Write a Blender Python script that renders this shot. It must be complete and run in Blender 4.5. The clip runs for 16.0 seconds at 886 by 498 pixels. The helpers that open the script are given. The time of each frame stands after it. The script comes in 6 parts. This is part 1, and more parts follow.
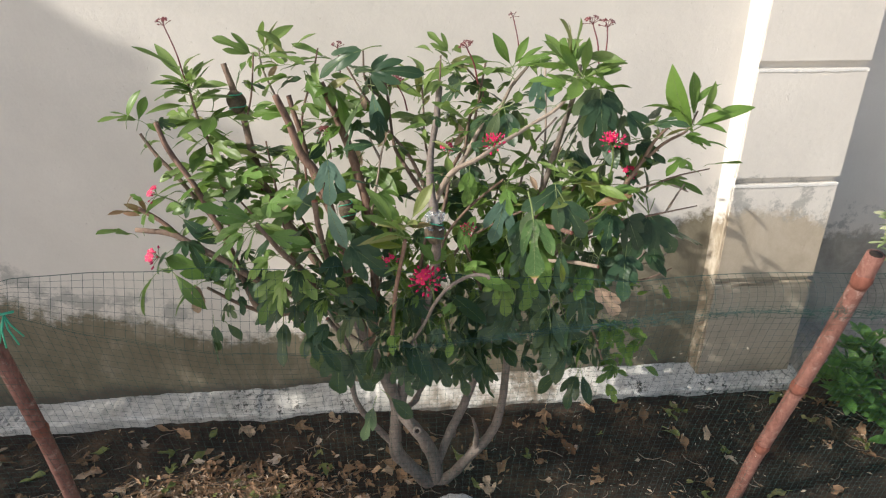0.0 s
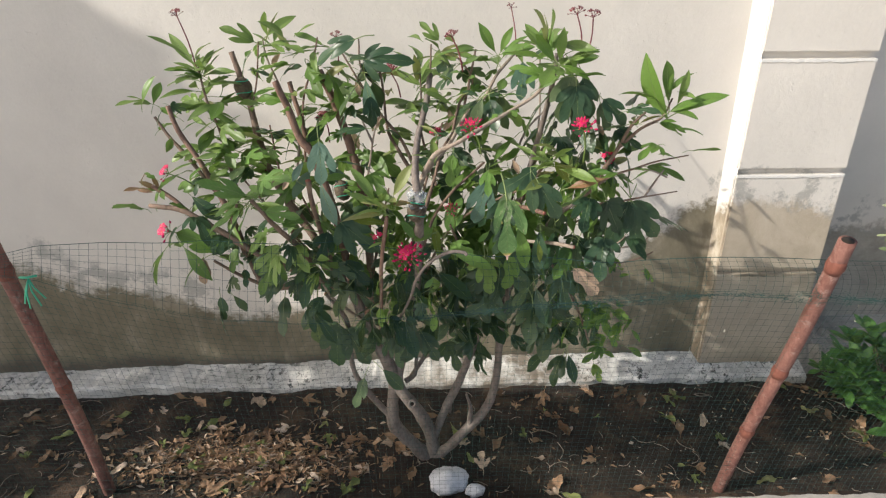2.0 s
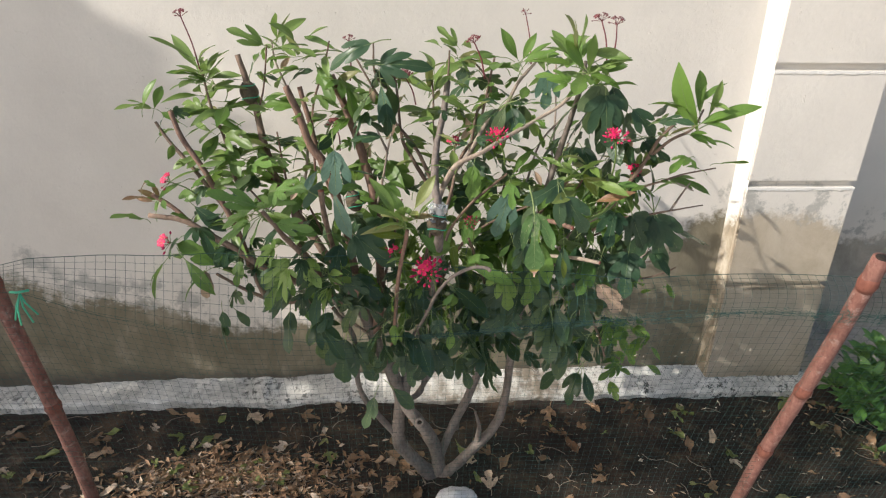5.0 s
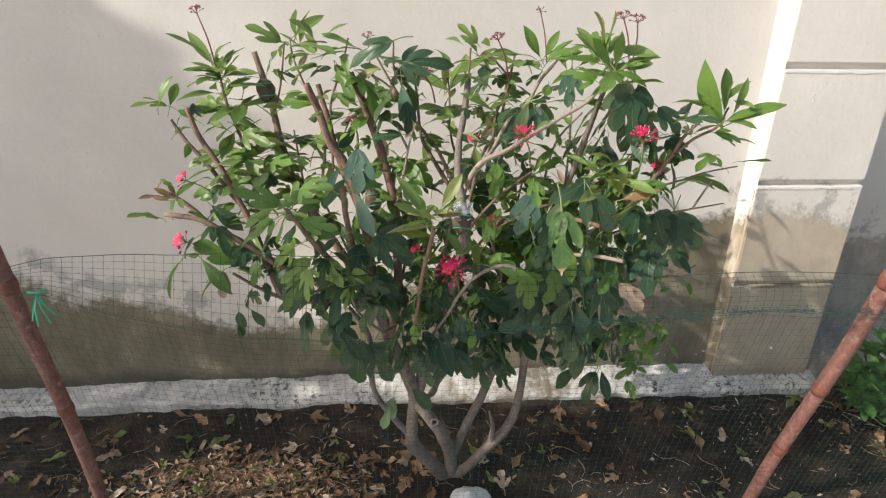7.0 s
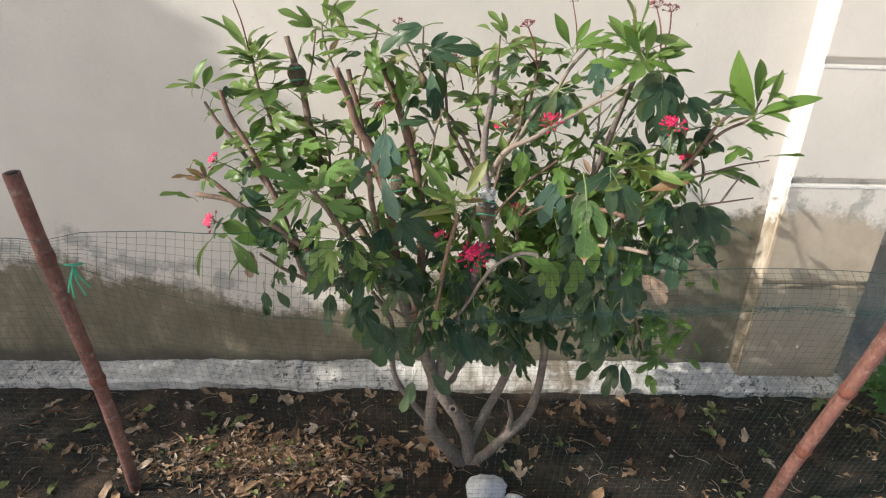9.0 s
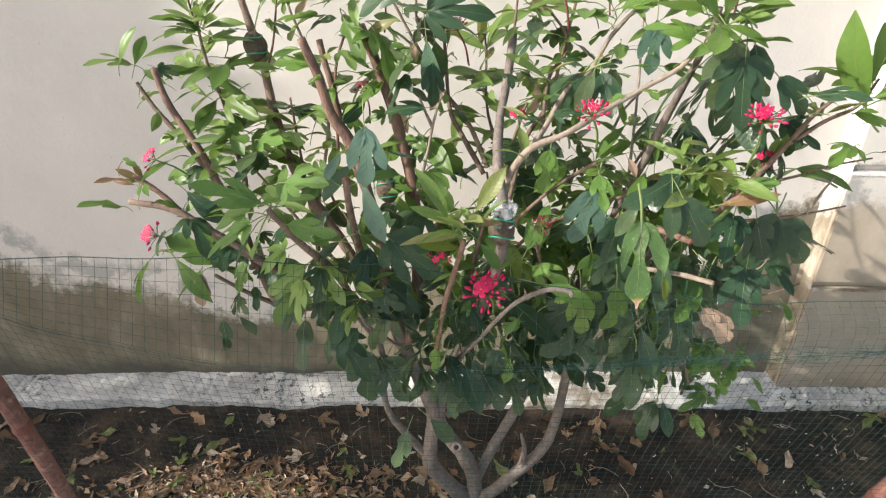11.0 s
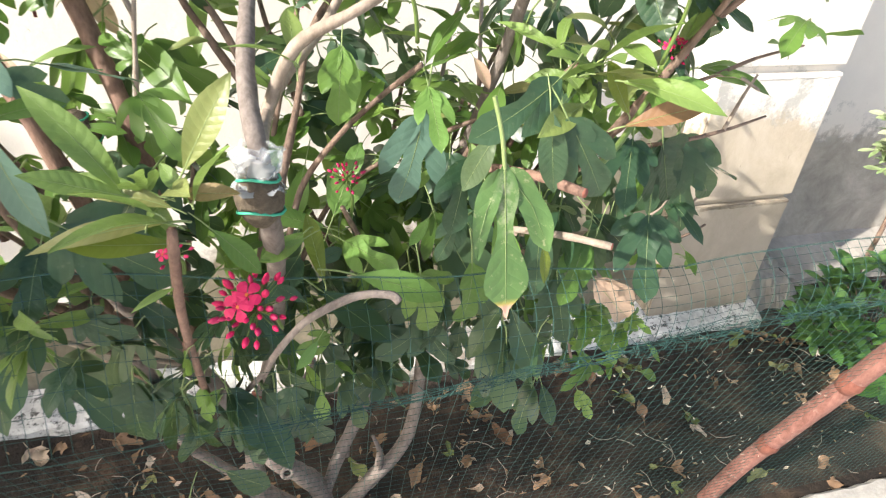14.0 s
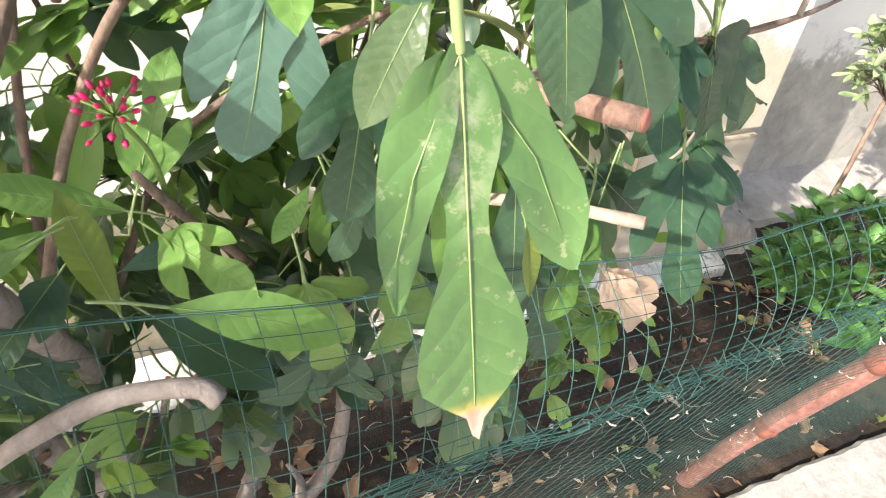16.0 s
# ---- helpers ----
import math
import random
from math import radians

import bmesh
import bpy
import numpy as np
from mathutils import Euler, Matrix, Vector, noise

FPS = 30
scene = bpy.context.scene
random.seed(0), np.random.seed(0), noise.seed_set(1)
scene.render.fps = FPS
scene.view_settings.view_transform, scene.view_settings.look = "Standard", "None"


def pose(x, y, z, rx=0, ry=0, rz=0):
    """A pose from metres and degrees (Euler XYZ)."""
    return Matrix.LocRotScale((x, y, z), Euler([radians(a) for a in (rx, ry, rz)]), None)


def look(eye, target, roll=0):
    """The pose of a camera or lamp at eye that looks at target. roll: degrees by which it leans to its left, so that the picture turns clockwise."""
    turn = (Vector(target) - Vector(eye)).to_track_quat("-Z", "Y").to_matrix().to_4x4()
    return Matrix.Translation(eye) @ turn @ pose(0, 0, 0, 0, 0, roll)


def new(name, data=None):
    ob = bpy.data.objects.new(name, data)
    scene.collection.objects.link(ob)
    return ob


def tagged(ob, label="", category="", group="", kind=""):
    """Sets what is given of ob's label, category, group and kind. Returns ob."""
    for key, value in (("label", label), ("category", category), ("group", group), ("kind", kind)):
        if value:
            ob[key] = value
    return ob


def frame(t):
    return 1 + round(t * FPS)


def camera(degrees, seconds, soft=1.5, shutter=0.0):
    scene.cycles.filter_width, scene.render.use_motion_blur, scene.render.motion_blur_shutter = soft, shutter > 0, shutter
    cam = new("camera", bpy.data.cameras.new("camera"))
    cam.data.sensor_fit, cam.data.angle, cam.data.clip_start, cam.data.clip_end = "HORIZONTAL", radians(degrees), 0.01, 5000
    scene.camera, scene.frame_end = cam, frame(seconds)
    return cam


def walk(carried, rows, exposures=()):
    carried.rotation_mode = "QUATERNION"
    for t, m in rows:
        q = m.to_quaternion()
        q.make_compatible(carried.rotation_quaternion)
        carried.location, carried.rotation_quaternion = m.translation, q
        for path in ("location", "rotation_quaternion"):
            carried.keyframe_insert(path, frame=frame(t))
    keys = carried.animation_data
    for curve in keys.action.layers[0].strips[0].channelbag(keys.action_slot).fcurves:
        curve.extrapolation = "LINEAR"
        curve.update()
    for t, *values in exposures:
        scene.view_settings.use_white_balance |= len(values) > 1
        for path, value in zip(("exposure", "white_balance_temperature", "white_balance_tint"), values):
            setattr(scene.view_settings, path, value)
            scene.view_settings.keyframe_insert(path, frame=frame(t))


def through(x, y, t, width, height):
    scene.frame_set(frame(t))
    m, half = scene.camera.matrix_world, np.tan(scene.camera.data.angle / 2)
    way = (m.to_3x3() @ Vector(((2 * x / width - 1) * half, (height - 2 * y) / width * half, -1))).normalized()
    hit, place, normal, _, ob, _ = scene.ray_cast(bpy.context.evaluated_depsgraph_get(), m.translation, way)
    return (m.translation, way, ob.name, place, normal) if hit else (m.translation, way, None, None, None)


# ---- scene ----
# the camera and its walk
cam = camera(74.6, 16.0, 1.2, 0.25)
PATH = [
    (0, (0.236, 0.37, 1.612), (0.392, 2.203, 0.828), -0.1),
    (0.5, (0.292, 0.336, 1.62), (0.422, 2.171, 0.834), -0.4),
    (1, (0.347, 0.309, 1.625), (0.442, 2.143, 0.833), -0.5),
    (1.5, (0.357, 0.284, 1.621), (0.422, 2.116, 0.821), -0.4),
    (2, (0.349, 0.275, 1.614), (0.392, 2.103, 0.805), -0.3),
    (2.5, (0.326, 0.288, 1.614), (0.371, 2.119, 0.81), -0.0),
    (3, (0.308, 0.296, 1.619), (0.367, 2.131, 0.825), 0.2),
    (5.3, (0.253, 0.349, 1.604), (0.349, 2.184, 0.816), 0.7),
    (5.5, (0.24, 0.35, 1.603), (0.329, 2.186, 0.815), 0.6),
    (6, (0.22, 0.368, 1.591), (0.306, 2.202, 0.797), 0.5),
    (6.5, (0.207, 0.374, 1.593), (0.306, 2.207, 0.798), 0.6),
    (7, (0.197, 0.358, 1.597), (0.32, 2.192, 0.809), 0.9),
    (7.5, (0.2, 0.341, 1.601), (0.328, 2.179, 0.823), 1.3),
    (8, (0.206, 0.328, 1.601), (0.297, 2.167, 0.821), 1.7),
    (8.5, (0.229, 0.321, 1.605), (0.277, 2.158, 0.817), 1.8),
    (9, (0.201, 0.343, 1.585), (0.238, 2.171, 0.774), 1.6),
    (9.5, (0.181, 0.399, 1.567), (0.217, 2.214, 0.729), 1.7),
    (9.7, (0.189, 0.449, 1.561), (0.217, 2.263, 0.72), 1.4),
    (11.8, (0.204, 0.772, 1.539), (0.273, 2.530, 0.588), 1.0),
    (12, (0.200, 0.793, 1.524), (0.300, 2.545, 0.565), 0.8),
    (12.5, (0.224, 0.839, 1.513), (0.440, 2.560, 0.518), 1.2),
    (13, (0.318, 0.873, 1.498), (0.620, 2.554, 0.458), 1.8),
    (13.5, (0.373, 0.946, 1.448), (0.743, 2.590, 0.372), 2.4),
    (14, (0.346, 1.067, 1.402), (0.827, 2.670, 0.308), 3.5),
    (14.5, (0.353, 1.165, 1.345), (0.929, 2.721, 0.227), 4.0),
    (15, (0.408, 1.256, 1.293), (1.033, 2.756, 0.126), 3.9),
    (15.5, (0.426, 1.299, 1.266), (1.073, 2.761, 0.064), 4.3),
    (16, (0.449, 1.326, 1.253), (1.110, 2.766, 0.033), 4.9),
]
EXPOSURES = [(0.0, 0.03), (8.8, 0.05), (9.5, 0.22), (12.0, 0.50), (13.5, 0.90), (14.5, 1.15), (16.0, 1.30)]
walk(cam, [(t, look(eye, target, roll)) for t, eye, target, roll in PATH], EXPOSURES)

# ---- light ----
SUN_WAY = Vector((0.805, 0.282, -0.523)).normalized()
world = bpy.data.worlds.new("sky")
scene.world = world
world.use_nodes = True
sky = world.node_tree.nodes.new("ShaderNodeTexSky")
sky.sky_type, sky.sun_disc = "NISHITA", False
sky.sun_elevation = math.asin(-SUN_WAY.z)
sky.sun_rotation = math.atan2(-SUN_WAY.x, -SUN_WAY.y)
sky.air_density, sky.dust_density, sky.ozone_density = 1.0, 3.0, 1.0
background = world.node_tree.nodes["Background"]
background.inputs[1].default_value = 0.15
world.node_tree.links.new(sky.outputs[0], background.inputs[0])
sun = new("sun", bpy.data.lights.new("sun", "SUN"))
sun.data.energy, sun.data.angle, sun.data.color = 4.7, radians(0.6), (1.0, 0.94, 0.85)
sun.matrix_world = look((-8, -1, 7), Vector((-8, -1, 7)) + SUN_WAY)


# ---- materials ----
def material(name):
    m = bpy.data.materials.new(name)
    m.use_nodes = True
    return m, m.node_tree.nodes, m.node_tree.links, m.node_tree.nodes["Principled BSDF"]


def noise_node(nodes, links, scale, detail=6.0, rough=0.6, coords=None, distort=0.0):
    n = nodes.new("ShaderNodeTexNoise")
    n.inputs["Scale"].default_value, n.inputs["Detail"].default_value = scale, detail
    n.inputs["Roughness"].default_value, n.inputs["Distortion"].default_value = rough, distort
    if coords:
        links.new(coords, n.inputs["Vector"])
    return n.outputs["Fac"]


def ramp_node(nodes, links, value, stops):
    r = nodes.new("ShaderNodeValToRGB")
    while len(r.color_ramp.elements) < len(stops):
        r.color_ramp.elements.new(0.5)
    for e, (p, c) in zip(r.color_ramp.elements, stops):
        e.position, e.color = p, (*c, 1) if len(c) == 3 else c
    links.new(value, r.inputs[0])
    return r.outputs[0]


def mix_node(nodes, links, fac, a, b, blend="MIX"):
    m = nodes.new("ShaderNodeMix")
    m.data_type, m.blend_type = "RGBA", blend
    for value, socket in ((fac, m.inputs[0]), (a, m.inputs[6]), (b, m.inputs[7])):
        if isinstance(value, (int, float)):
            socket.default_value = value
        elif isinstance(value, tuple):
            socket.default_value = (*value, 1)
        else:
            links.new(value, socket)
    return m.outputs[2]


def math_node(nodes, links, op, a, b=None):
    m = nodes.new("ShaderNodeMath")
    m.operation = op
    for value, socket in ((a, m.inputs[0]), (b, m.inputs[1])):
        if value is None:
            continue
        if isinstance(value, (int, float)):
            socket.default_value = value
        else:
            links.new(value, socket)
    return m.outputs[0]


def bump_node(nodes, links, height, strength, distance, bsdf):
    b = nodes.new("ShaderNodeBump")
    b.inputs["Strength"].default_value, b.inputs["Distance"].default_value = strength, distance
    links.new(height, b.inputs["Height"])
    links.new(b.outputs[0], bsdf.inputs["Normal"])


def world_place(nodes):
    return nodes.new("ShaderNodeNewGeometry").outputs["Position"]


def speckled(name, low, high, scale, rough=0.8, bump=0.3, depth=0.004, detail=8.0):
    m, nodes, links, bsdf = material(name)
    at = world_place(nodes)
    big = noise_node(nodes, links, scale * 0.15, 4, 0.6, at)
    fine = noise_node(nodes, links, scale, detail, 0.7, at)
    both = math_node(nodes, links, "ADD", math_node(nodes, links, "MULTIPLY", big, 0.5), math_node(nodes, links, "MULTIPLY", fine, 0.5))
    links.new(ramp_node(nodes, links, both, [(0.35, low), (0.65, high)]), bsdf.inputs["Base Color"])
    bsdf.inputs["Roughness"].default_value = rough
    bump_node(nodes, links, fine, bump, depth, bsdf)
    return m


def wall_paint(name, stain_height, lean=0.0, damp_tones=((0.142, 0.122, 0.080), (0.228, 0.200, 0.140), (0.37, 0.328, 0.255)), coats=((0.68, 0.64, 0.585), (0.79, 0.745, 0.68)), tide=(), runs=(3.5, 3.5, 2.0), slime=0.75):
    """Cream masonry paint that flakes off above a damp, algae-dark foot."""
    m, nodes, links, bsdf = material(name)
    at = world_place(nodes)
    split = nodes.new("ShaderNodeSeparateXYZ")
    links.new(at, split.inputs[0])
    edge = noise_node(nodes, links, 1.7, 8, 0.62, at, 0.6)
    crumbs = noise_node(nodes, links, 26, 6, 0.7, at)
    # height at which the paint gives way to damp plaster
    height = math_node(nodes, links, "ADD", split.outputs["Z"], math_node(nodes, links, "MULTIPLY", split.outputs["X"], -lean))
    if tide:
        along = math_node(nodes, links, "DIVIDE", math_node(nodes, links, "ADD", split.outputs["X"], 1.5), 3.2)
        crest = ramp_node(nodes, links, along, [((x + 1.5) / 3.2, (h, h, h)) for x, h in tide])
        height = math_node(nodes, links, "ADD", math_node(nodes, links, "SUBTRACT", split.outputs["Z"], crest), stain_height)
    level = math_node(nodes, links, "ADD", height, math_node(nodes, links, "MULTIPLY", math_node(nodes, links, "SUBTRACT", edge, 0.5), 0.36 if tide else 0.55))
    level = math_node(nodes, links, "ADD", level, math_node(nodes, links, "MULTIPLY", math_node(nodes, links, "SUBTRACT", crumbs, 0.5), 0.22))
    paint = ramp_node(nodes, links, noise_node(nodes, links, 2.2, 5, 0.6, at), [(0.3, coats[0]), (0.7, coats[1])])
    dust = noise_node(nodes, links, 90, 3, 0.6, at)
    paint = mix_node(nodes, links, math_node(nodes, links, "MULTIPLY", dust, 0.12), paint, (0.42, 0.38, 0.33))
    streak = nodes.new("ShaderNodeMapping")
    streak.inputs["Scale"].default_value = runs
    links.new(at, streak.inputs[0])
    damp = ramp_node(nodes, links, noise_node(nodes, links, 2.2, 9, 0.72, streak.outputs[0], 0.4), list(zip((0.3, 0.55, 0.75), damp_tones)))
    gone = ramp_node(nodes, links, level, [(stain_height - 0.04, (1, 1, 1)), (stain_height + 0.02, (0, 0, 0))])
    rim = ramp_node(nodes, links, level, [(stain_height - 0.07, (0, 0, 0)), (stain_height - 0.01, (0.7, 0.7, 0.7)), (stain_height + 0.08, (0.8, 0.8, 0.8)), (stain_height + 0.15, (0, 0, 0))])
    algae = ramp_node(nodes, links, noise_node(nodes, links, 9, 8, 0.75, at), [(0.50, (0, 0, 0)), (0.58, (1, 1, 1))])
    colour = mix_node(nodes, links, gone, paint, damp)
    colour = mix_node(nodes, links, math_node(nodes, links, "MULTIPLY", math_node(nodes, links, "MULTIPLY", rim, algae), 0.8), colour, (0.27, 0.27, 0.25))
    foot = math_node(nodes, links, "ADD", split.outputs["Z"], math_node(nodes, links, "MULTIPLY", math_node(nodes, links, "SUBTRACT", noise_node(nodes, links, 5, 6, 0.7, at), 0.5), 0.16))
    mould = ramp_node(nodes, links, foot, [(0.07, (1, 1, 1)), (0.13, (0, 0, 0))])
    colour = mix_node(nodes, links, math_node(nodes, links, "MULTIPLY", mould, slime), colour, (0.055, 0.052, 0.045))
    links.new(colour, bsdf.inputs["Base Color"])
    bsdf.inputs["Roughness"].default_value = 0.85
    pits = noise_node(nodes, links, 14, 10, 0.7, at)
    relief = math_node(nodes, links, "ADD", math_node(nodes, links, "MULTIPLY", pits, 0.6), math_node(nodes, links, "MULTIPLY", gone, -0.25))
    pimples = ramp_node(nodes, links, noise_node(nodes, links, 55, 2, 0.5, at), [(0.72, (0, 0, 0)), (0.78, (1, 1, 1))])
    relief = math_node(nodes, links, "ADD", relief, math_node(nodes, links, "MULTIPLY", pimples, 0.22))
    bump_node(nodes, links, relief, 0.42, 0.012, bsdf)
    return m


def leaf_paint(name, low, high, edge, through=0.3, rough=0.42, spots=0.0, tip=False):
    m, nodes, links, bsdf = material(name)
    chance = math_node(nodes, links, "FRACT", math_node(nodes, links, "ADD", nodes.new("ShaderNodeObjectInfo").outputs["Random"], tone_node(nodes)))
    colour = ramp_node(nodes, links, chance, [(0.0, low), (0.75, high), (1.0, edge)])
    at = nodes.new("ShaderNodeTexCoord").outputs["Object"]
    mottle = noise_node(nodes, links, 7, 5, 0.65, at)
    across = nodes.new("ShaderNodeSeparateXYZ")
    links.new(at, across.inputs[0])
    slant = math_node(nodes, links, "SUBTRACT", across.outputs["Y"], math_node(nodes, links, "MULTIPLY", math_node(nodes, links, "ABSOLUTE", across.outputs["X"]), 0.75))
    ribs = math_node(nodes, links, "POWER", math_node(nodes, links, "ABSOLUTE", math_node(nodes, links, "SINE", math_node(nodes, links, "MULTIPLY", math_node(nodes, links, "ADD", slant, math_node(nodes, links, "MULTIPLY", noise_node(nodes, links, 3, 3, 0.6, at), 0.12)), 34.0))), 0.5)
    colour = mix_node(nodes, links, math_node(nodes, links, "MULTIPLY", mottle, 0.45), colour, tuple(c * 0.55 for c in low))
    colour = mix_node(nodes, links, math_node(nodes, links, "MULTIPLY", math_node(nodes, links, "SUBTRACT", 1.0, ribs), 0.07), colour, tuple(min(1, c * 1.5 + 0.02) for c in high))
    if spots:
        blotch = ramp_node(nodes, links, noise_node(nodes, links, 16, 4, 0.7, at), [(0.60, (0, 0, 0)), (0.66, (1, 1, 1))])
        colour = mix_node(nodes, links, math_node(nodes, links, "MULTIPLY", blotch, spots), colour, (0.42, 0.40, 0.24))
    links.new(colour, bsdf.inputs["Base Color"])
    bsdf.inputs["Roughness"].default_value = rough
    bsdf.inputs["Specular IOR Level"].default_value = 0.5
    bump_node(nodes, links, math_node(nodes, links, "ADD", math_node(nodes, links, "MULTIPLY", ribs, 0.35), noise_node(nodes, links, 9, 3, 0.5, at)), 0.11, 0.02, bsdf)
    if tip:
        burnt = ramp_node(nodes, links, across.outputs["Y"], [(0.87, (0, 0, 0)), (0.93, (1, 1, 1))])
        scar = math_node(nodes, links, "MULTIPLY", ramp_node(nodes, links, noise_node(nodes, links, 11, 5, 0.7, at), [(0.45, (0, 0, 0)), (0.56, (1, 1, 1))]), ramp_node(nodes, links, math_node(nodes, links, "ADD", math_node(nodes, links, "ABSOLUTE", across.outputs["X"]), math_node(nodes, links, "MULTIPLY", math_node(nodes, links, "ABSOLUTE", math_node(nodes, links, "SUBTRACT", across.outputs["Y"], 0.22)), 0.3)), [(0.04, (1, 1, 1)), (0.10, (0, 0, 0))]))
        colour = mix_node(nodes, links, math_node(nodes, links, "MULTIPLY", scar, 0.45), colour, (0.42, 0.40, 0.30))
        colour = mix_node(nodes, links, burnt, colour, (0.50, 0.36, 0.08))
        colour = mix_node(nodes, links, ramp_node(nodes, links, across.outputs["Y"], [(0.90, (0, 0, 0)), (0.925, (1, 1, 1))]), colour, (0.40, 0.25, 0.20))
        links.new(colour, bsdf.inputs["Base Color"])
    veil = nodes.new("ShaderNodeBsdfTranslucent")
    links.new(mix_node(nodes, links, 0.3, colour, (0.30, 0.42, 0.10)), veil.inputs["Color"])
    blend = nodes.new("ShaderNodeMixShader")
    blend.inputs[0].default_value = through
    links.new(bsdf.outputs[0], blend.inputs[1])
    links.new(veil.outputs[0], blend.inputs[2])
    links.new(blend.outputs[0], nodes["Material Output"].inputs["Surface"])
    return m


def tone_node(nodes):
    a = nodes.new("ShaderNodeAttribute")
    a.attribute_name = "tone"
    return a.outputs["Fac"]


def bark_paint(name, low, high, knots=0.4):
    m, nodes, links, bsdf = material(name)
    at = world_place(nodes)
    stretch = nodes.new("ShaderNodeMapping")
    stretch.inputs["Scale"].default_value = (1.0, 1.0, 0.35)
    links.new(at, stretch.inputs[0])
    fine = noise_node(nodes, links, 120, 8, 0.7, stretch.outputs[0])
    blotch = noise_node(nodes, links, 22, 4, 0.6, at)
    both = math_node(nodes, links, "ADD", math_node(nodes, links, "MULTIPLY", fine, 0.6), math_node(nodes, links, "MULTIPLY", blotch, 0.4))
    links.new(ramp_node(nodes, links, both, [(0.34, low), (0.66, high)]), bsdf.inputs["Base Color"])
    bsdf.inputs["Roughness"].default_value = 0.8
    bump_node(nodes, links, fine, knots, 0.004, bsdf)
    return m


def plain(name, colour, rough=0.5, vary=0.25, scale=40, through=0.0):
    m, nodes, links, bsdf = material(name)
    at = nodes.new("ShaderNodeTexCoord").outputs["Object"]
    n = noise_node(nodes, links, scale, 5, 0.6, at)
    links.new(mix_node(nodes, links, math_node(nodes, links, "MULTIPLY", n, vary * 2), colour, tuple(c * 0.4 for c in colour)), bsdf.inputs["Base Color"])
    bsdf.inputs["Roughness"].default_value = rough
    return m


M_WALL = wall_paint("cream_paint", 0.64, tide=((-1.5, 0.51), (-1.2, 0.50), (-1.0, 0.48), (-0.86, 0.455), (-0.7, 0.385), (-0.6, 0.315), (-0.45, 0.295), (-0.3, 0.31), (0.0, 0.42), (0.3, 0.52), (0.9, 0.55), (1.2, 0.57), (1.35, 0.72), (1.5, 0.84)))
M_PILASTER = wall_paint("pilaster_paint", 0.87, 0.0, ((0.40, 0.335, 0.25), (0.51, 0.437, 0.34), (0.58, 0.51, 0.415)), runs=(2.5, 2.5, 2.0), slime=0.35)
# sun glare on the reveal put into a whiter coat; its damp foot stays
M_SUNLIT_WHITE = wall_paint("sunlit_white_paint", 0.80, 0.0, ((0.15, 0.12, 0.08), (0.38, 0.32, 0.24), (0.72, 0.66, 0.56)), ((0.80, 0.78, 0.74), (0.86, 0.84, 0.80)))
M_WALL_FAR = wall_paint("far_cream_paint", 0.60, 0.0, ((0.26, 0.235, 0.20), (0.42, 0.385, 0.33), (0.56, 0.51, 0.44)), runs=(3.0, 3.0, 3.0), slime=0.0)
M_CEMENT = speckled("bare_cement", (0.24, 0.22, 0.19), (0.46, 0.42, 0.37), 26, 0.9, 0.7)
M_FOOTING = speckled("whitewash", (0.33, 0.325, 0.30), (0.74, 0.73, 0.69), 34, 0.85, 0.6)
foot_nodes, foot_links = M_FOOTING.node_tree.nodes, M_FOOTING.node_tree.links
foot_base = foot_nodes["Principled BSDF"].inputs["Base Color"]
foot_specks = ramp_node(foot_nodes, foot_links, noise_node(foot_nodes, foot_links, 38, 9, 0.78, world_place(foot_nodes)), [(0.53, (0, 0, 0)), (0.57, (1, 1, 1))])
foot_patch = ramp_node(foot_nodes, foot_links, noise_node(foot_nodes, foot_links, 4, 4, 0.6, world_place(foot_nodes)), [(0.42, (0, 0, 0)), (0.62, (1, 1, 1))])
foot_links.new(mix_node(foot_nodes, foot_links, math_node(foot_nodes, foot_links, "MULTIPLY", foot_specks, foot_patch), foot_base.links[0].from_socket, (0.07, 0.068, 0.06)), foot_base)
# brown mud by the trunk, doubling as the shrub's dappled shade on the footing
foot_split = foot_nodes.new("ShaderNodeSeparateXYZ")
foot_links.new(world_place(foot_nodes), foot_split.inputs[0])
foot_reach = ramp_node(foot_nodes, foot_links, math_node(foot_nodes, foot_links, "DIVIDE", foot_split.outputs["X"], 2.0), [(0.06, (0, 0, 0)), (0.22, (1, 1, 1)), (0.45, (1, 1, 1)), (0.62, (0, 0, 0))])
foot_mud_shade = ramp_node(foot_nodes, foot_links, noise_node(foot_nodes, foot_links, 11, 7, 0.7, world_place(foot_nodes)), [(0.40, (0, 0, 0)), (0.58, (1, 1, 1))])
foot_links.new(mix_node(foot_nodes, foot_links, math_node(foot_nodes, foot_links, "MULTIPLY", math_node(foot_nodes, foot_links, "MULTIPLY", foot_mud_shade, foot_reach), 0.85), foot_base.links[0].from_socket, (0.15, 0.115, 0.075)), foot_base)
M_SOIL = speckled("garden_soil", (0.007, 0.005, 0.004), (0.040, 0.027, 0.018), 38, 0.95, 1.0, 0.02)
soil_nodes, soil_links = M_SOIL.node_tree.nodes, M_SOIL.node_tree.links
soil_base = soil_nodes["Principled BSDF"].inputs["Base Color"]
soil_patch = ramp_node(soil_nodes, soil_links, noise_node(soil_nodes, soil_links, 5.5, 7, 0.68, world_place(soil_nodes)), [(0.50, (0, 0, 0)), (0.66, (1, 1, 1))])
soil_links.new(mix_node(soil_nodes, soil_links, math_node(soil_nodes, soil_links, "MULTIPLY", soil_patch, 0.6), soil_base.links[0].from_socket, (0.135, 0.086, 0.052)), soil_base)
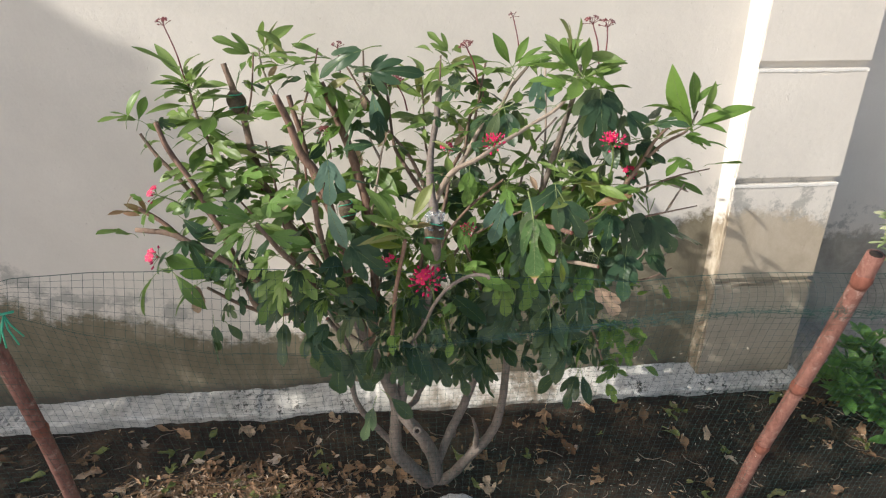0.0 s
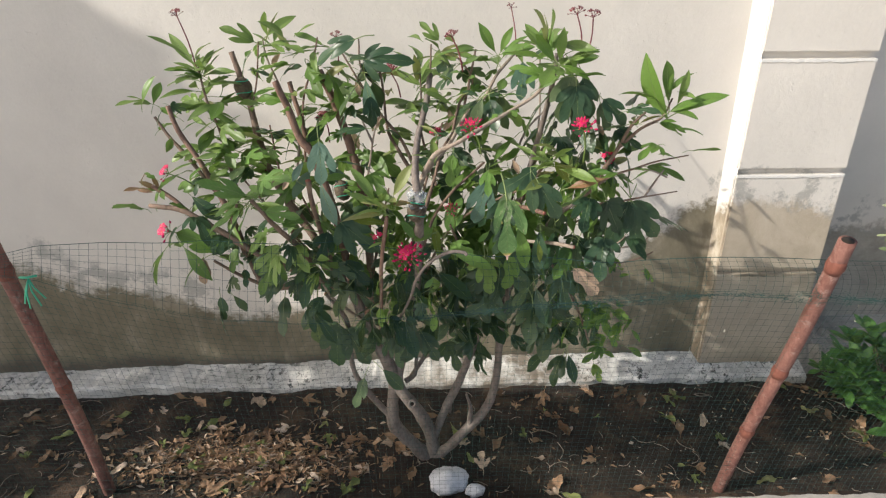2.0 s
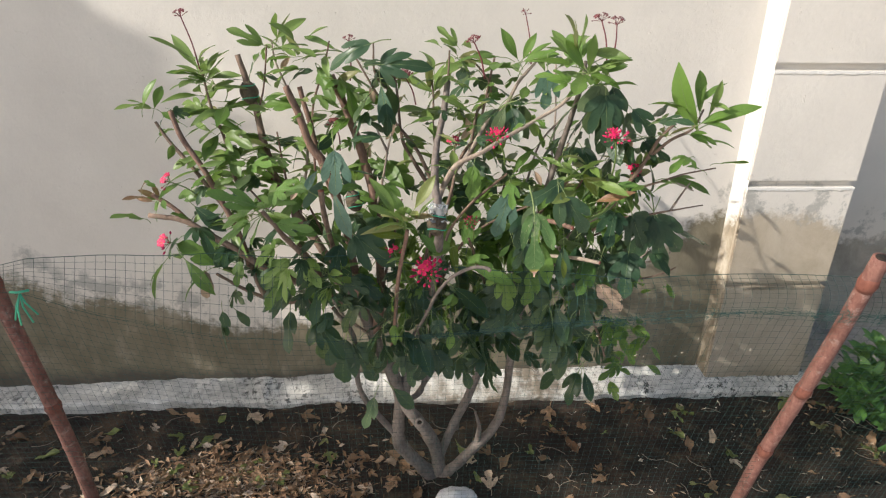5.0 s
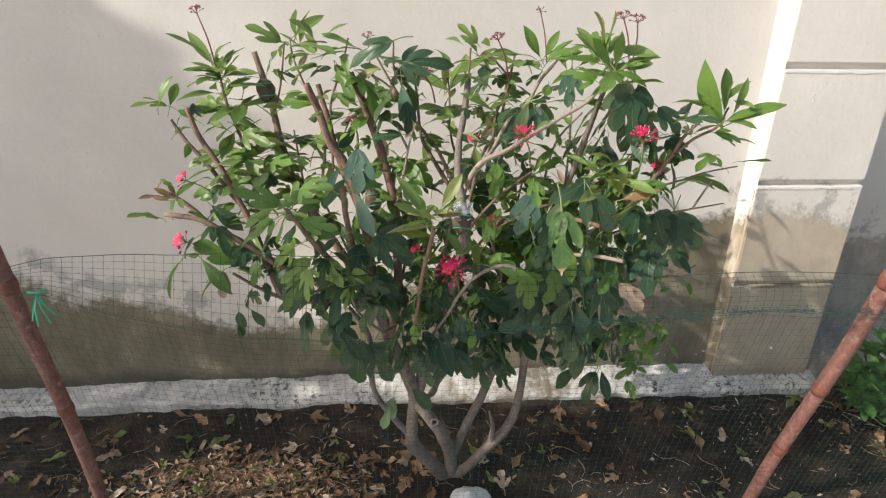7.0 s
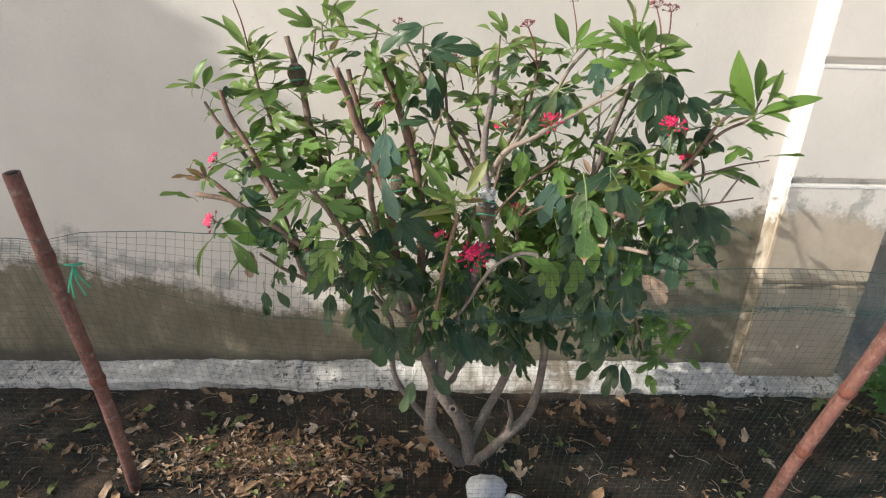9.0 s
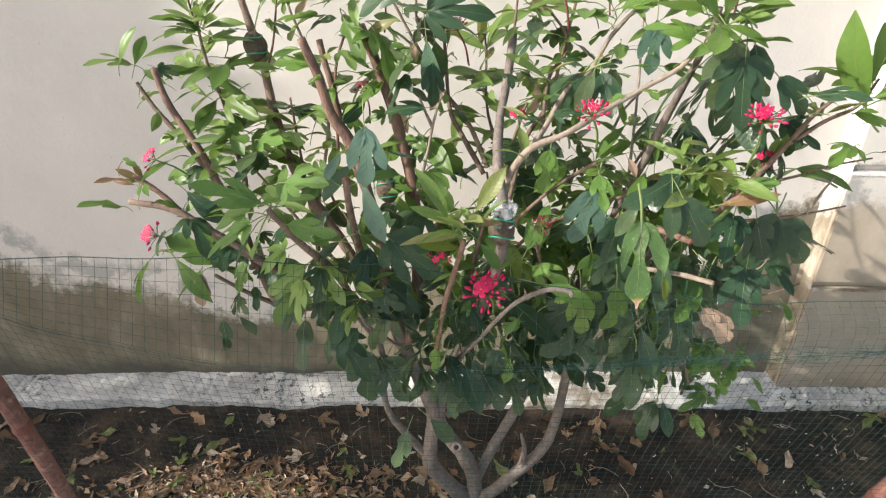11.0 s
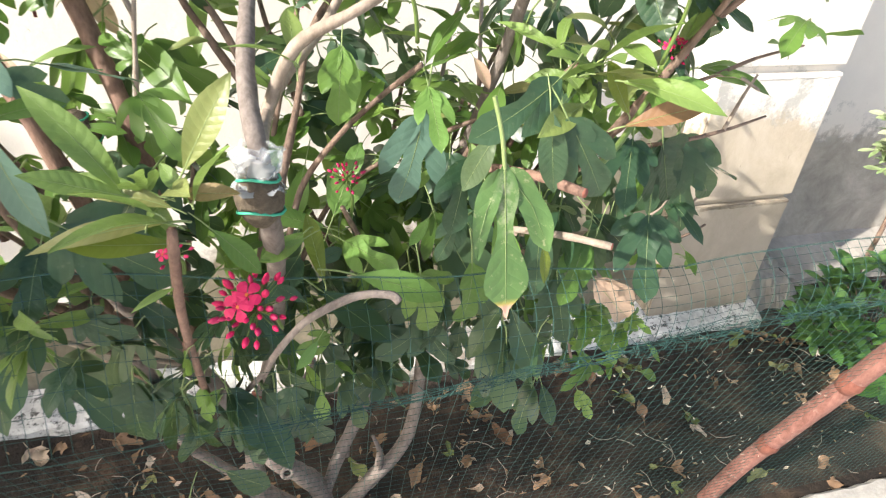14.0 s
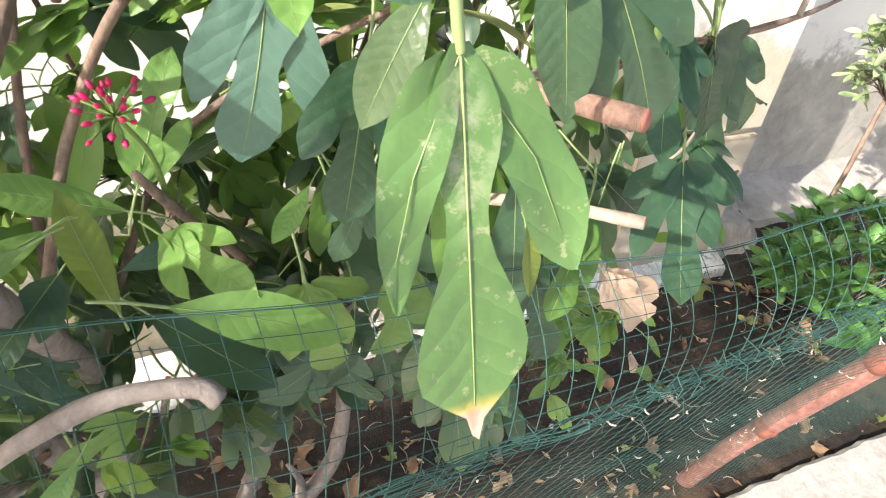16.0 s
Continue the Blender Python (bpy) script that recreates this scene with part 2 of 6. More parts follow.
M_KERB = speckled("kerb_whitewash", (0.22, 0.205, 0.185), (0.42, 0.40, 0.365), 60, 0.85, 0.5)
# kept pale so the paving out of view throws fill light on the shrub
M_BOUNCE_PAVING = speckled("paving", (0.44, 0.42, 0.39), (0.62, 0.59, 0.55), 30, 0.85, 0.3)
M_YOUNG = leaf_paint("young_leaf", (0.145, 0.235, 0.055), (0.215, 0.325, 0.085), (0.28, 0.245, 0.10), 0.32)
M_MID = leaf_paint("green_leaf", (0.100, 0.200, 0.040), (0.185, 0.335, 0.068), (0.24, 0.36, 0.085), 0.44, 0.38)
M_FRESH = leaf_paint("fresh_leaf", (0.145, 0.280, 0.065), (0.205, 0.360, 0.090), (0.25, 0.36, 0.090), 0.36, 0.36)
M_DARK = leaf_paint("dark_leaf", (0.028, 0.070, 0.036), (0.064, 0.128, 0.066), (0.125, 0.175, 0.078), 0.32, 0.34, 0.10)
# bluish sheen of the sky is part of this base colour
M_BLUE = leaf_paint("blue_sheen_leaf", (0.085, 0.170, 0.125), (0.135, 0.235, 0.180), (0.12, 0.22, 0.14), 0.25, 0.42)
M_OLIVE = leaf_paint("olive_leaf", (0.15, 0.20, 0.025), (0.20, 0.26, 0.035), (0.24, 0.24, 0.05), 0.34)
M_RUSSET = leaf_paint("russet_leaf", (0.22, 0.12, 0.06), (0.30, 0.16, 0.09), (0.20, 0.20, 0.06), 0.3)
M_CRISP = leaf_paint("withered_leaf", (0.40, 0.26, 0.18), (0.58, 0.42, 0.32), (0.62, 0.46, 0.36), 0.3, 0.7)
M_LITTER_GREEN = leaf_paint("fallen_green_leaf", (0.13, 0.16, 0.04), (0.26, 0.30, 0.09), (0.35, 0.33, 0.14), 0.15, 0.6)
M_DRY = leaf_paint("dry_leaf", (0.135, 0.068, 0.036), (0.50, 0.32, 0.19), (0.74, 0.62, 0.49), 0.15, 0.8)
M_HERO = leaf_paint("spotted_leaf", (0.088, 0.175, 0.055), (0.112, 0.210, 0.064), (0.112, 0.210, 0.064), 0.18, 0.40, 0.45, True)
M_VEIN = plain("leaf_vein", (0.26, 0.34, 0.13), 0.5)
M_GREY = bark_paint("grey_bark", (0.09, 0.070, 0.060), (0.285, 0.24, 0.212), 0.7)
M_BROWN = bark_paint("brown_bark", (0.085, 0.055, 0.040), (0.29, 0.20, 0.15), 0.7)
M_RED = bark_paint("reddish_bark", (0.095, 0.052, 0.038), (0.31, 0.19, 0.14), 0.7)
M_PALE = bark_paint("pale_bark", (0.19, 0.145, 0.11), (0.40, 0.33, 0.27))
M_CUT = plain("cut_wood", (0.36, 0.13, 0.09), 0.8)
M_BAMBOO = bark_paint("painted_bamboo", (0.10, 0.036, 0.027), (0.27, 0.130, 0.105), 0.35)
cane_nodes, cane_links = M_BAMBOO.node_tree.nodes, M_BAMBOO.node_tree.links
cane_base = cane_nodes["Principled BSDF"].inputs["Base Color"]
cane_wear = ramp_node(cane_nodes, cane_links, noise_node(cane_nodes, cane_links, 30, 8, 0.75, world_place(cane_nodes)), [(0.56, (0, 0, 0)), (0.64, (1, 1, 1))])
cane_links.new(mix_node(cane_nodes, cane_links, math_node(cane_nodes, cane_links, "MULTIPLY", cane_wear, 0.35), cane_base.links[0].from_socket, (0.46, 0.36, 0.32)), cane_base)
M_NODE = bark_paint("bamboo_joint", (0.10, 0.03, 0.02), (0.22, 0.08, 0.055), 0.4)
M_NET = plain("green_net_plastic", (0.026, 0.085, 0.074), 0.75, 0.15)
# near-black colour for the shade inside hollows, which are solid plugs
M_HOLLOW_SHADE = plain("hollow_shade", (0.02, 0.014, 0.01), 0.9)
M_CHAFF = plain("dry_chaff", (0.50, 0.44, 0.36), 0.8)
M_TIE = plain("green_twine", (0.05, 0.42, 0.26), 0.5, 0.15)
M_PETAL = plain("crimson_petal", (0.64, 0.006, 0.10), 0.6, 0.2)
M_EYE = plain("orange_eye", (0.75, 0.20, 0.03), 0.6, 0.2)
M_BUD = plain("crimson_bud", (0.50, 0.010, 0.10), 0.5, 0.3)
M_SPENT = plain("spent_flower", (0.20, 0.045, 0.05), 0.7, 0.3)
M_STALK = plain("green_stalk", (0.16, 0.24, 0.06), 0.55)
BARK = {"grey": M_GREY, "brown": M_BROWN, "red": M_RED, "pale": M_PALE, "green": M_STALK}


# ---- mesh helpers ----
def mesh_of(name, verts, faces, mat, smooth=True):
    me = bpy.data.meshes.new(name)
    me.from_pydata([tuple(v) for v in verts], [], faces)
    me.materials.append(mat)
    if smooth:
        me.polygons.foreach_set("use_smooth", [True] * len(me.polygons))
    me.update()
    return me


def part(name, data, parent, label=""):
    ob = new(name, data)
    ob.parent = parent
    return tagged(ob, label)


def smooth_path(points, steps=4):
    pts = [Vector(p) for p in points]
    pts = [pts[0] * 2 - pts[1]] + pts + [pts[-1] * 2 - pts[-2]]
    out = []
    for i in range(1, len(pts) - 2):
        a, b, c, d = pts[i - 1:i + 3]
        for k in range(steps):
            t = k / steps
            out.append(0.5 * (2 * b + (c - a) * t + (2 * a - 5 * b + 4 * c - d) * t * t + (3 * b - a - 3 * c + d) * t ** 3))
    out.append(pts[-2])
    return out


def tube(path, radius, sides=8, rough=0.0, verts=None, faces=None, cap=True):
    """Rings along a path; radius is a function of 0..1."""
    verts = [] if verts is None else verts
    faces = [] if faces is None else faces
    base, n = len(verts), len(path)
    side = None
    for i, p in enumerate(path):
        way = (path[min(i + 1, n - 1)] - path[max(i - 1, 0)]).normalized()
        if side is None:
            side = way.orthogonal().normalized()
        side = (side - way * side.dot(way)).normalized()
        other = way.cross(side)
        for k in range(sides):
            a = 2 * math.pi * k / sides
            r = radius(i / (n - 1))
            if rough:
                r *= 1 + rough * noise.noise(p * 30 + Vector((math.cos(a), math.sin(a), 0)) * 0.8)
            verts.append(p + (side * math.cos(a) + other * math.sin(a)) * r)
    for i in range(n - 1):
        for k in range(sides):
            a, b = base + i * sides + k, base + i * sides + (k + 1) % sides
            faces.append((a, b, b + sides, a + sides))
    if cap:
        faces.append(tuple(base + k for k in reversed(range(sides))))
        faces.append(tuple(base + (n - 1) * sides + k for k in range(sides)))
    return verts, faces


def box(verts, faces, x0, x1, y0, y1, z0, z1):
    b = len(verts)
    verts += [Vector((x, y, z)) for z in (z0, z1) for y in (y0, y1) for x in (x0, x1)]
    faces += [tuple(b + k for k in q) for q in ((0, 2, 3, 1), (4, 5, 7, 6), (0, 1, 5, 4), (2, 6, 7, 3), (0, 4, 6, 2), (1, 3, 7, 5))]


# ---- ground, wall, kerb ----
def spaced(*runs):
    out = []
    for a, b, n in runs:
        out += [a + (b - a) * k / n for k in range(n)]
    return out + [runs[-1][1]]


def soil_height(x, y):
    h = 0.022 * noise.noise(Vector((x * 2.3, y * 2.3, 0))) + 0.012 * noise.noise(Vector((x * 9, y * 9, 3))) + 0.007 * noise.noise(Vector((x * 28, y * 28, 7)))
    h += 0.05 * math.exp(-((x - 0.36) ** 2 + (y - 2.02) ** 2) / 0.03) * 0.5
    inside = min(1.0, max(0.0, (y - 1.60) / 0.08)) * min(1.0, max(0.0, (2.75 - y) / 0.1))
    return h * inside - 0.07 * (1 - inside)


def build_ground():
    xs = spaced((-60, -4, 14), (-4, -1.8, 20), (-1.8, 2.6, 176), (2.6, 5, 20), (5, 60, 14))
    ys = spaced((-60, -1, 12), (-1, 1.6, 8), (1.6, 2.6, 44), (2.6, 4, 6), (4, 80, 12))
    verts = [Vector((x, y, soil_height(x, y))) for y in ys for x in xs]
    w = len(xs)
    faces = [(j * w + i, j * w + i + 1, (j + 1) * w + i + 1, (j + 1) * w + i) for j in range(len(ys) - 1) for i in range(w - 1)]
    tagged(new("ground", mesh_of("ground", verts, faces, M_SOIL)), "dark damp garden soil strewn with dead leaves", "soil", kind="structure")


WALL_Y, FACE_Y, RIGHT_Y = 2.52, 2.46, 2.80
PIL_L, PIL_R = 1.560, 1.998


def build_wall():
    v, f = [], []
    box(v, f, -9.0, PIL_L - 0.02, WALL_Y, WALL_Y + 0.25, -0.2, 3.0)
    tagged(new("wall_left", mesh_of("wall_left", v, f, M_WALL, False)), "cream painted garden wall with a damp stained foot", "wall", kind="structure")
    v, f = [], []
    box(v, f, PIL_R - 0.02, 9.0, RIGHT_Y, RIGHT_Y + 0.25, -0.2, 3.0)
    tagged(new("wall_right", mesh_of("wall_right", v, f, M_WALL_FAR, False)), "cream painted garden wall beyond the pilaster", "wall", kind="structure")
    pilaster = tagged(new("pilaster"), "cream rendered pilaster of grooved blocks with peeling paint", "pilaster", kind="structure")
    v, f = [], []
    box(v, f, PIL_L + 0.0, PIL_R - 0.012, FACE_Y + 0.02, RIGHT_Y + 0.2, -0.15, 3.05)
    part("core", mesh_of("core", v, f, M_PILASTER, False), pilaster)
    joints = [-0.15, 0.520, 0.957, 1.395, 1.833, 2.271, 2.709, 3.05]
    for a, b in zip(joints, joints[1:]):
        bm = bmesh.new()
        bmesh.ops.create_cube(bm, size=1.0)
        w, h, d = PIL_R - PIL_L, b - a - 0.020, RIGHT_Y + 0.1 - FACE_Y
        bmesh.ops.transform(bm, matrix=Matrix.Translation(((PIL_L + PIL_R) / 2, FACE_Y + d / 2, (a + b) / 2)) @ Matrix.Diagonal((w, d, h, 1)), verts=bm.verts)
        bmesh.ops.bevel(bm, geom=bm.edges[:], offset=0.006, segments=2, affect="EDGES")
        me = bpy.data.meshes.new("block")
        bm.to_mesh(me)
        bm.free()
        me.materials.append(M_PILASTER)
        part("block", me, pilaster)
    # worn block lips, whitened for the highlight along each joint
    for z in joints[1:-1]:
        v, f = [], []
        for k in range(61):
            x = PIL_L + 0.004 + (PIL_R - PIL_L - 0.008) * k / 60
            wear = noise.noise(Vector((x * 40, z * 9, 1))) * 0.003 + noise.noise(Vector((x * 110, z * 9, 4))) * 0.002
            v += [Vector((x, FACE_Y + y + wear * 0.5, z + h + (wear if h < -0.015 else wear * 0.4))) for y, h in ((-0.0025, -0.022), (-0.0025, -0.012), (0.03, -0.012), (0.03, -0.022))]
        f += [(k * 4 + a, k * 4 + (a + 1) % 4, k * 4 + 4 + (a + 1) % 4, k * 4 + 4 + a) for k in range(60) for a in range(4)] + [(3, 2, 1, 0), (240, 241, 242, 243)]
        part("lit_joint_lip", mesh_of("lit_joint_lip", v, f, M_SUNLIT_WHITE, False), pilaster)
    # splayed reveal between wall and pilaster
    v = [Vector(p) for p in ((1.548, WALL_Y + 0.002, -0.1), (PIL_L + 0.004, FACE_Y + 0.003, -0.1), (PIL_L + 0.004, FACE_Y + 0.003, 3.0), (1.495, WALL_Y + 0.002, 3.0),
                             (1.6, WALL_Y + 0.06, -0.1), (1.6, WALL_Y + 0.06, 3.0))]
    f = [(0, 1, 2, 3), (1, 4, 5, 2), (0, 4, 1), (3, 2, 5), (0, 3, 5, 4)]
    part("reveal", mesh_of("reveal", v, f, M_SUNLIT_WHITE, False), pilaster)


def build_footing():
    """White-washed concrete ledge at the foot of wall and pilaster, uneven along its length."""
    xs = spaced((-6, -2, 10), (-2, 2.03, 300))
    v, f = [], []
    for x in xs:
        k = noise.noise(Vector((x * 3, 0.3, 1))) * 0.012 + noise.noise(Vector((x * 14, 2.3, 1))) * 0.007 + noise.noise(Vector((x * 46, 5.3, 1))) * 0.005
        back = 0.045 + 0.05 * min(1, max(0, (x + 1.2) / 1.6)) + k
        front = 2.39 + k * 0.8
        v += [Vector((x, front, -0.12)), Vector((x, front, 0.022 + k)), Vector((x, front + 0.012, 0.034 + k)), Vector((x, WALL_Y + 0.03, back)), Vector((x, WALL_Y + 0.03, -0.12))]
    n = len(xs)
    for i in range(n - 1):
        for k in range(4):
            a = i * 5 + k
            f.append((a, a + 5, a + 6, a + 1))
    f += [(0, 1, 2, 3, 4), tuple((n - 1) * 5 + k for k in (4, 3, 2, 1, 0))]
    tagged(new("footing", mesh_of("footing", v, f, M_FOOTING, False)), "whitewashed concrete footing along the wall, flaking", "footing", kind="structure")


def build_ledge():
    """Bare cement left in the corner where the far wall meets the pilaster."""
    bm = bmesh.new()
    bmesh.ops.create_grid(bm, x_segments=18, y_segments=14, size=0.5)
    for p in bm.verts:
        x, y = 2.0 + (p.co.x + 0.5) * 0.36, 2.44 + (p.co.y + 0.5) * 0.36
        edge = min(1.0, (p.co.y + 0.5) * 5) * min(1.0, (0.5 - p.co.x) * 4)
        z = (0.13 - 0.12 * (p.co.x + 0.5)) * edge + 0.10 * (p.co.y + 0.5) * edge + 0.03 * noise.noise(Vector((x * 22, y * 22, 2))) - 0.05 * (1 - edge)
        p.co = Vector((x + 0.012 * noise.noise(Vector((y * 30, 1, x * 9))), y + 0.015 * noise.noise(Vector((x * 30, 4, y * 9))), z))
    rim = [e for e in bm.edges if e.is_boundary]
    skirt = bmesh.ops.extrude_edge_only(bm, edges=rim)["geom"]
    for p in skirt:
        if isinstance(p, bmesh.types.BMVert):
            p.co.z = -0.12
    for i in range(40):
        x = 2.3 + i * 0.05
        tops = [(2.56 + 0.02 * noise.noise(Vector((x * 9, 3, 1))), -0.1), (2.57 + 0.02 * noise.noise(Vector((x * 9, 3, 1))), 0.045 + 0.02 * noise.noise(Vector((x * 12, 8, 1)))), (2.81, 0.10 + 0.02 * noise.noise(Vector((x * 7, 5, 1))))]
        row = [bm.verts.new((x, y, z)) for y, z in tops]
        if i:
            for a in range(2):
                bm.faces.new((last[a], row[a], row[a + 1], last[a + 1]))
        last = row
    me = bpy.data.meshes.new("ledge")
    bm.to_mesh(me)
    bm.free()
    me.materials.append(M_CEMENT)
    tagged(new("ledge", me), "rough bare cement ledge along the far wall foot", "ledge", kind="structure")


def build_kerb():
    v, f = [], []
    xs = spaced((-6, 0.8, 14), (0.8, 2.6, 60), (2.6, 6, 8))
    for x in xs:
        k = noise.noise(Vector((x * 6, 5.3, 1))) * 0.010 + noise.noise(Vector((x * 25, 5.3, 1))) * 0.006
        v += [Vector((x, 1.715 + k, -0.1)), Vector((x, 1.71 + k, 0.045)), Vector((x, 1.698 + k, 0.06 + k * 0.4)), Vector((x, 1.55, 0.06)), Vector((x, 1.55, -0.1))]
    n = len(xs)
    for i in range(n - 1):
        for k in range(4):
            a = i * 5 + k
            f.append((a + 1, a + 6, a + 5, a))
    f += [(4, 3, 2, 1, 0), tuple((n - 1) * 5 + k for k in (0, 1, 2, 3, 4))]
    tagged(new("kerb", mesh_of("kerb", v, f, M_KERB, False)), "rough whitewashed kerb edging the bed", "kerb", kind="structure")
    # paving out of view, serving as a reflector for the bed
    v, f = [], []
    box(v, f, -30, 30, -30, 1.548, -0.1, 0.052)
    tagged(new("pavement", mesh_of("pavement", v, f, M_BOUNCE_PAVING, False)), "pale paved path out of view, bouncing light onto the bed", "pavement", kind="structure")


build_ground()
build_wall()
build_ledge()
build_footing()
build_kerb()


# ---- leaves ----
SIMPLE = (0.014, 0.052, 0.092, 0.126, 0.151, 0.166, 0.170, 0.158, 0.128, 0.078, 0.004)
LANCE = (0.012, 0.038, 0.070, 0.097, 0.118, 0.130, 0.131, 0.118, 0.090, 0.050, 0.003)
CENTRE = (0.02, 0.085, 0.135, 0.150, 0.105, 0.090, 0.108, 0.138, 0.150, 0.115, 0.006)
LOBE = (0.03, 0.075, 0.088, 0.088, 0.092, 0.098, 0.096, 0.070, 0.010)


def blade(verts, faces, length, profile, origin=(0, 0, 0), turn=0.0, bend=0.2, fold=0.25, wave=0.0, seed=0.0, sway=0.0):
    """One leaf blade along +y, its half widths taken from profile, folded along the midrib and bowed down."""
    base, n = len(verts), len(profile) - 1
    spin = Matrix.Rotation(turn, 3, "Z")
    for i, w in enumerate(profile):
        s = i / n
        for sx in (-1, -0.5, 0, 0.5, 1):
            ripple = wave * math.sin(s * 8 + seed + sx * 1.3) * abs(sx)
            p = Vector((sx * w + sway * s * s, s * length, -bend * s * s + abs(sx) * w * fold * (1.4 - 0.6 * abs(sx)) + ripple))
            verts.append(spin @ p + Vector(origin))
    for i in range(n):
        for k in range(4):
            a = base + i * 5 + k
            faces.append((a, a + 1, a + 6, a + 5))


def leaf_mesh(name, mat, lobes, bend=0.2, petiole=0.4, seed=0, width=1.0, fold=0.25):
    """A leaf one unit long from blade base to tip, its stalk behind it; a raised pale midrib is its second material."""
    rng = random.Random(seed * 7 + lobes)
    v, f = [], []
    sway = rng.uniform(-0.10, 0.10)
    if lobes == 9:
        blade(v, f, 1.0, [w * width for w in LANCE], (0, 0, 0), 0, bend, fold, 0.012, seed, sway)
    elif lobes == 0:
        blade(v, f, 1.0, [w * width for w in SIMPLE], (0, 0, 0), 0, bend, fold, 0.018, seed, sway)
    else:
        blade(v, f, 1.0, [w * width for w in CENTRE], (0, 0, 0), 0, bend, fold, 0.016, seed, sway)
        for sgn in (-1, 1):
            if lobes == 1 and sgn > 0:
                continue
            blade(v, f, rng.uniform(0.58, 0.72), [w * width for w in LOBE], (sgn * 0.02, 0.05, -0.004), -sgn * rng.uniform(0.46, 0.62), bend * 0.3, fold * 0.6, 0.016, seed + sgn, -sgn * rng.uniform(0.06, 0.12))
            if lobes == 4:
                blade(v, f, rng.uniform(0.42, 0.52), [w * 0.9 * width for w in LOBE], (sgn * 0.03, 0.03, -0.006), -sgn * rng.uniform(1.0, 1.25), bend * 0.4, fold * 0.6, 0.016, seed - sgn, -sgn * 0.05)
    green = len(f)
    rib = [Vector((sway * s * s, s, -bend * s * s + 0.004)) for s in (0, 0.2, 0.4, 0.6, 0.8, 0.95)]
    tube(rib, lambda s: 0.006 * (1 - 0.8 * s), 3, 0, v, f, False)
    stalk = smooth_path([(0, -petiole, -petiole * 0.10), (0, -petiole * 0.5, petiole * 0.05), (0, 0.01, 0)], 2)
    tube(stalk, lambda s: 0.0115, 4, 0, v, f, False)
    me = mesh_of(name, v, f, mat)
    me.materials.append(M_VEIN)
    me.polygons.foreach_set("material_index", [0] * green + [1] * (len(f) - green))
    return me


LEAF = {}
for kind, mat, shapes, fold in (("young", M_YOUNG, ((9, 1.0), (9, 1.2), (2, 0.85), (9, 0.75), (0, 0.8)), 0.45), ("mid", M_MID, ((0, 1.05), (2, 1.1), (9, 1.25), (1, 1.1), (4, 1.0), (2, 0.95)), 0.3),
                                ("fresh", M_FRESH, ((0, 0.98), (2, 0.82), (4, 0.85)), 0.22), ("dark", M_DARK, ((4, 1.05), (0, 1.15), (2, 1.15), (1, 1.1), (2, 1.0), (4, 0.95)), 0.18), ("blue", M_BLUE, ((2, 1.05), (0, 1.0)), 0.12), ("russet", M_RUSSET, ((9, 1.1), (0, 0.9)), 0.3), ("olive", M_OLIVE, ((0, 0.9), (9, 1.2)), 0.3), ("crisp", M_CRISP, ((0, 1.1), (1, 1.1)), 0.6)):
    LEAF[kind] = [leaf_mesh("leaf_" + kind, mat, lobes, 0.08 + 0.09 * k, 0.42 if kind in ("dark", "mid", "blue", "fresh") else 0.18, k, width, fold) for k, (lobes, width) in enumerate(shapes)]


# ---- the shrub ----
shrub = tagged(new("flowering_shrub"), "pruned flowering shrub with lobed green leaves and crimson flowers", "shrub")
TUFTS = []
SPRAYS = []


def limb(r0, r1, points, bark):
    if bark == "grey" and r0 > 0.015:
        r0, r1 = r0 * 0.86, r1 * 0.86
    path = smooth_path(points, 5)
    swell = random.uniform(0, 9)
    v, f = tube(path, lambda s: (r0 + (r1 - r0) * s) * (1 + 0.05 * math.sin(s * 21 + swell)), 9 if r0 > 0.012 else 6, 0.22)
    ob = part("branch", mesh_of("branch", v, f, BARK[bark]), shrub)
    ob.data.materials.append(M_CUT)
    if 0.0025 <= r0 < 0.0145:
        SPRAYS.append((path, r0))
    if r1 > 0.0045:
        ob.data.polygons[len(f) - 1].material_index = 1


def tuft(at, kind, count, size, droop, spread):
    TUFTS.append((at, kind, count, size, droop, spread))


limb(0.03, 0.019, [(0.347, 1.965, -0.014), (0.278, 1.955, 0.078), (0.224, 1.945, 0.159), (0.205, 1.94, 0.226), (0.215, 1.93, 0.398), (0.178, 1.92, 0.528), (0.141, 1.9, 0.64), (0.107, 1.88, 0.756), (0.066, 1.86, 0.851)], "grey")
limb(0.028, 0.022, [(0.351, 1.97, -0.009), (0.338, 1.96, 0.128), (0.304, 1.92, 0.251), (0.259, 1.9, 0.34), (0.228, 1.93, 0.38), (0.247, 1.95, 0.494)], "grey")
limb(0.019, 0.005, [(0.353, 1.97, 0.105), (0.399, 1.98, 0.233), (0.444, 1.99, 0.333), (0.505, 1.99, 0.516), (0.533, 1.97, 0.615), (0.563, 1.92, 0.813), (0.589, 1.87, 0.981), (0.616, 1.8, 1.152), (0.636, 1.74, 1.306), (0.64, 1.66, 1.43), (0.636, 1.63, 1.486)], "grey")
limb(0.024, 0.007, [(0.35, 1.96, 0.009), (0.409, 1.95, 0.077), (0.47, 1.95, 0.152), (0.543, 1.96, 0.24), (0.573, 1.97, 0.344), (0.58, 1.96, 0.5), (0.58, 1.93, 0.627), (0.6, 1.87, 0.8), (0.647, 1.8, 0.95), (0.691, 1.73, 1.065), (0.738, 1.68, 1.128)], "grey")
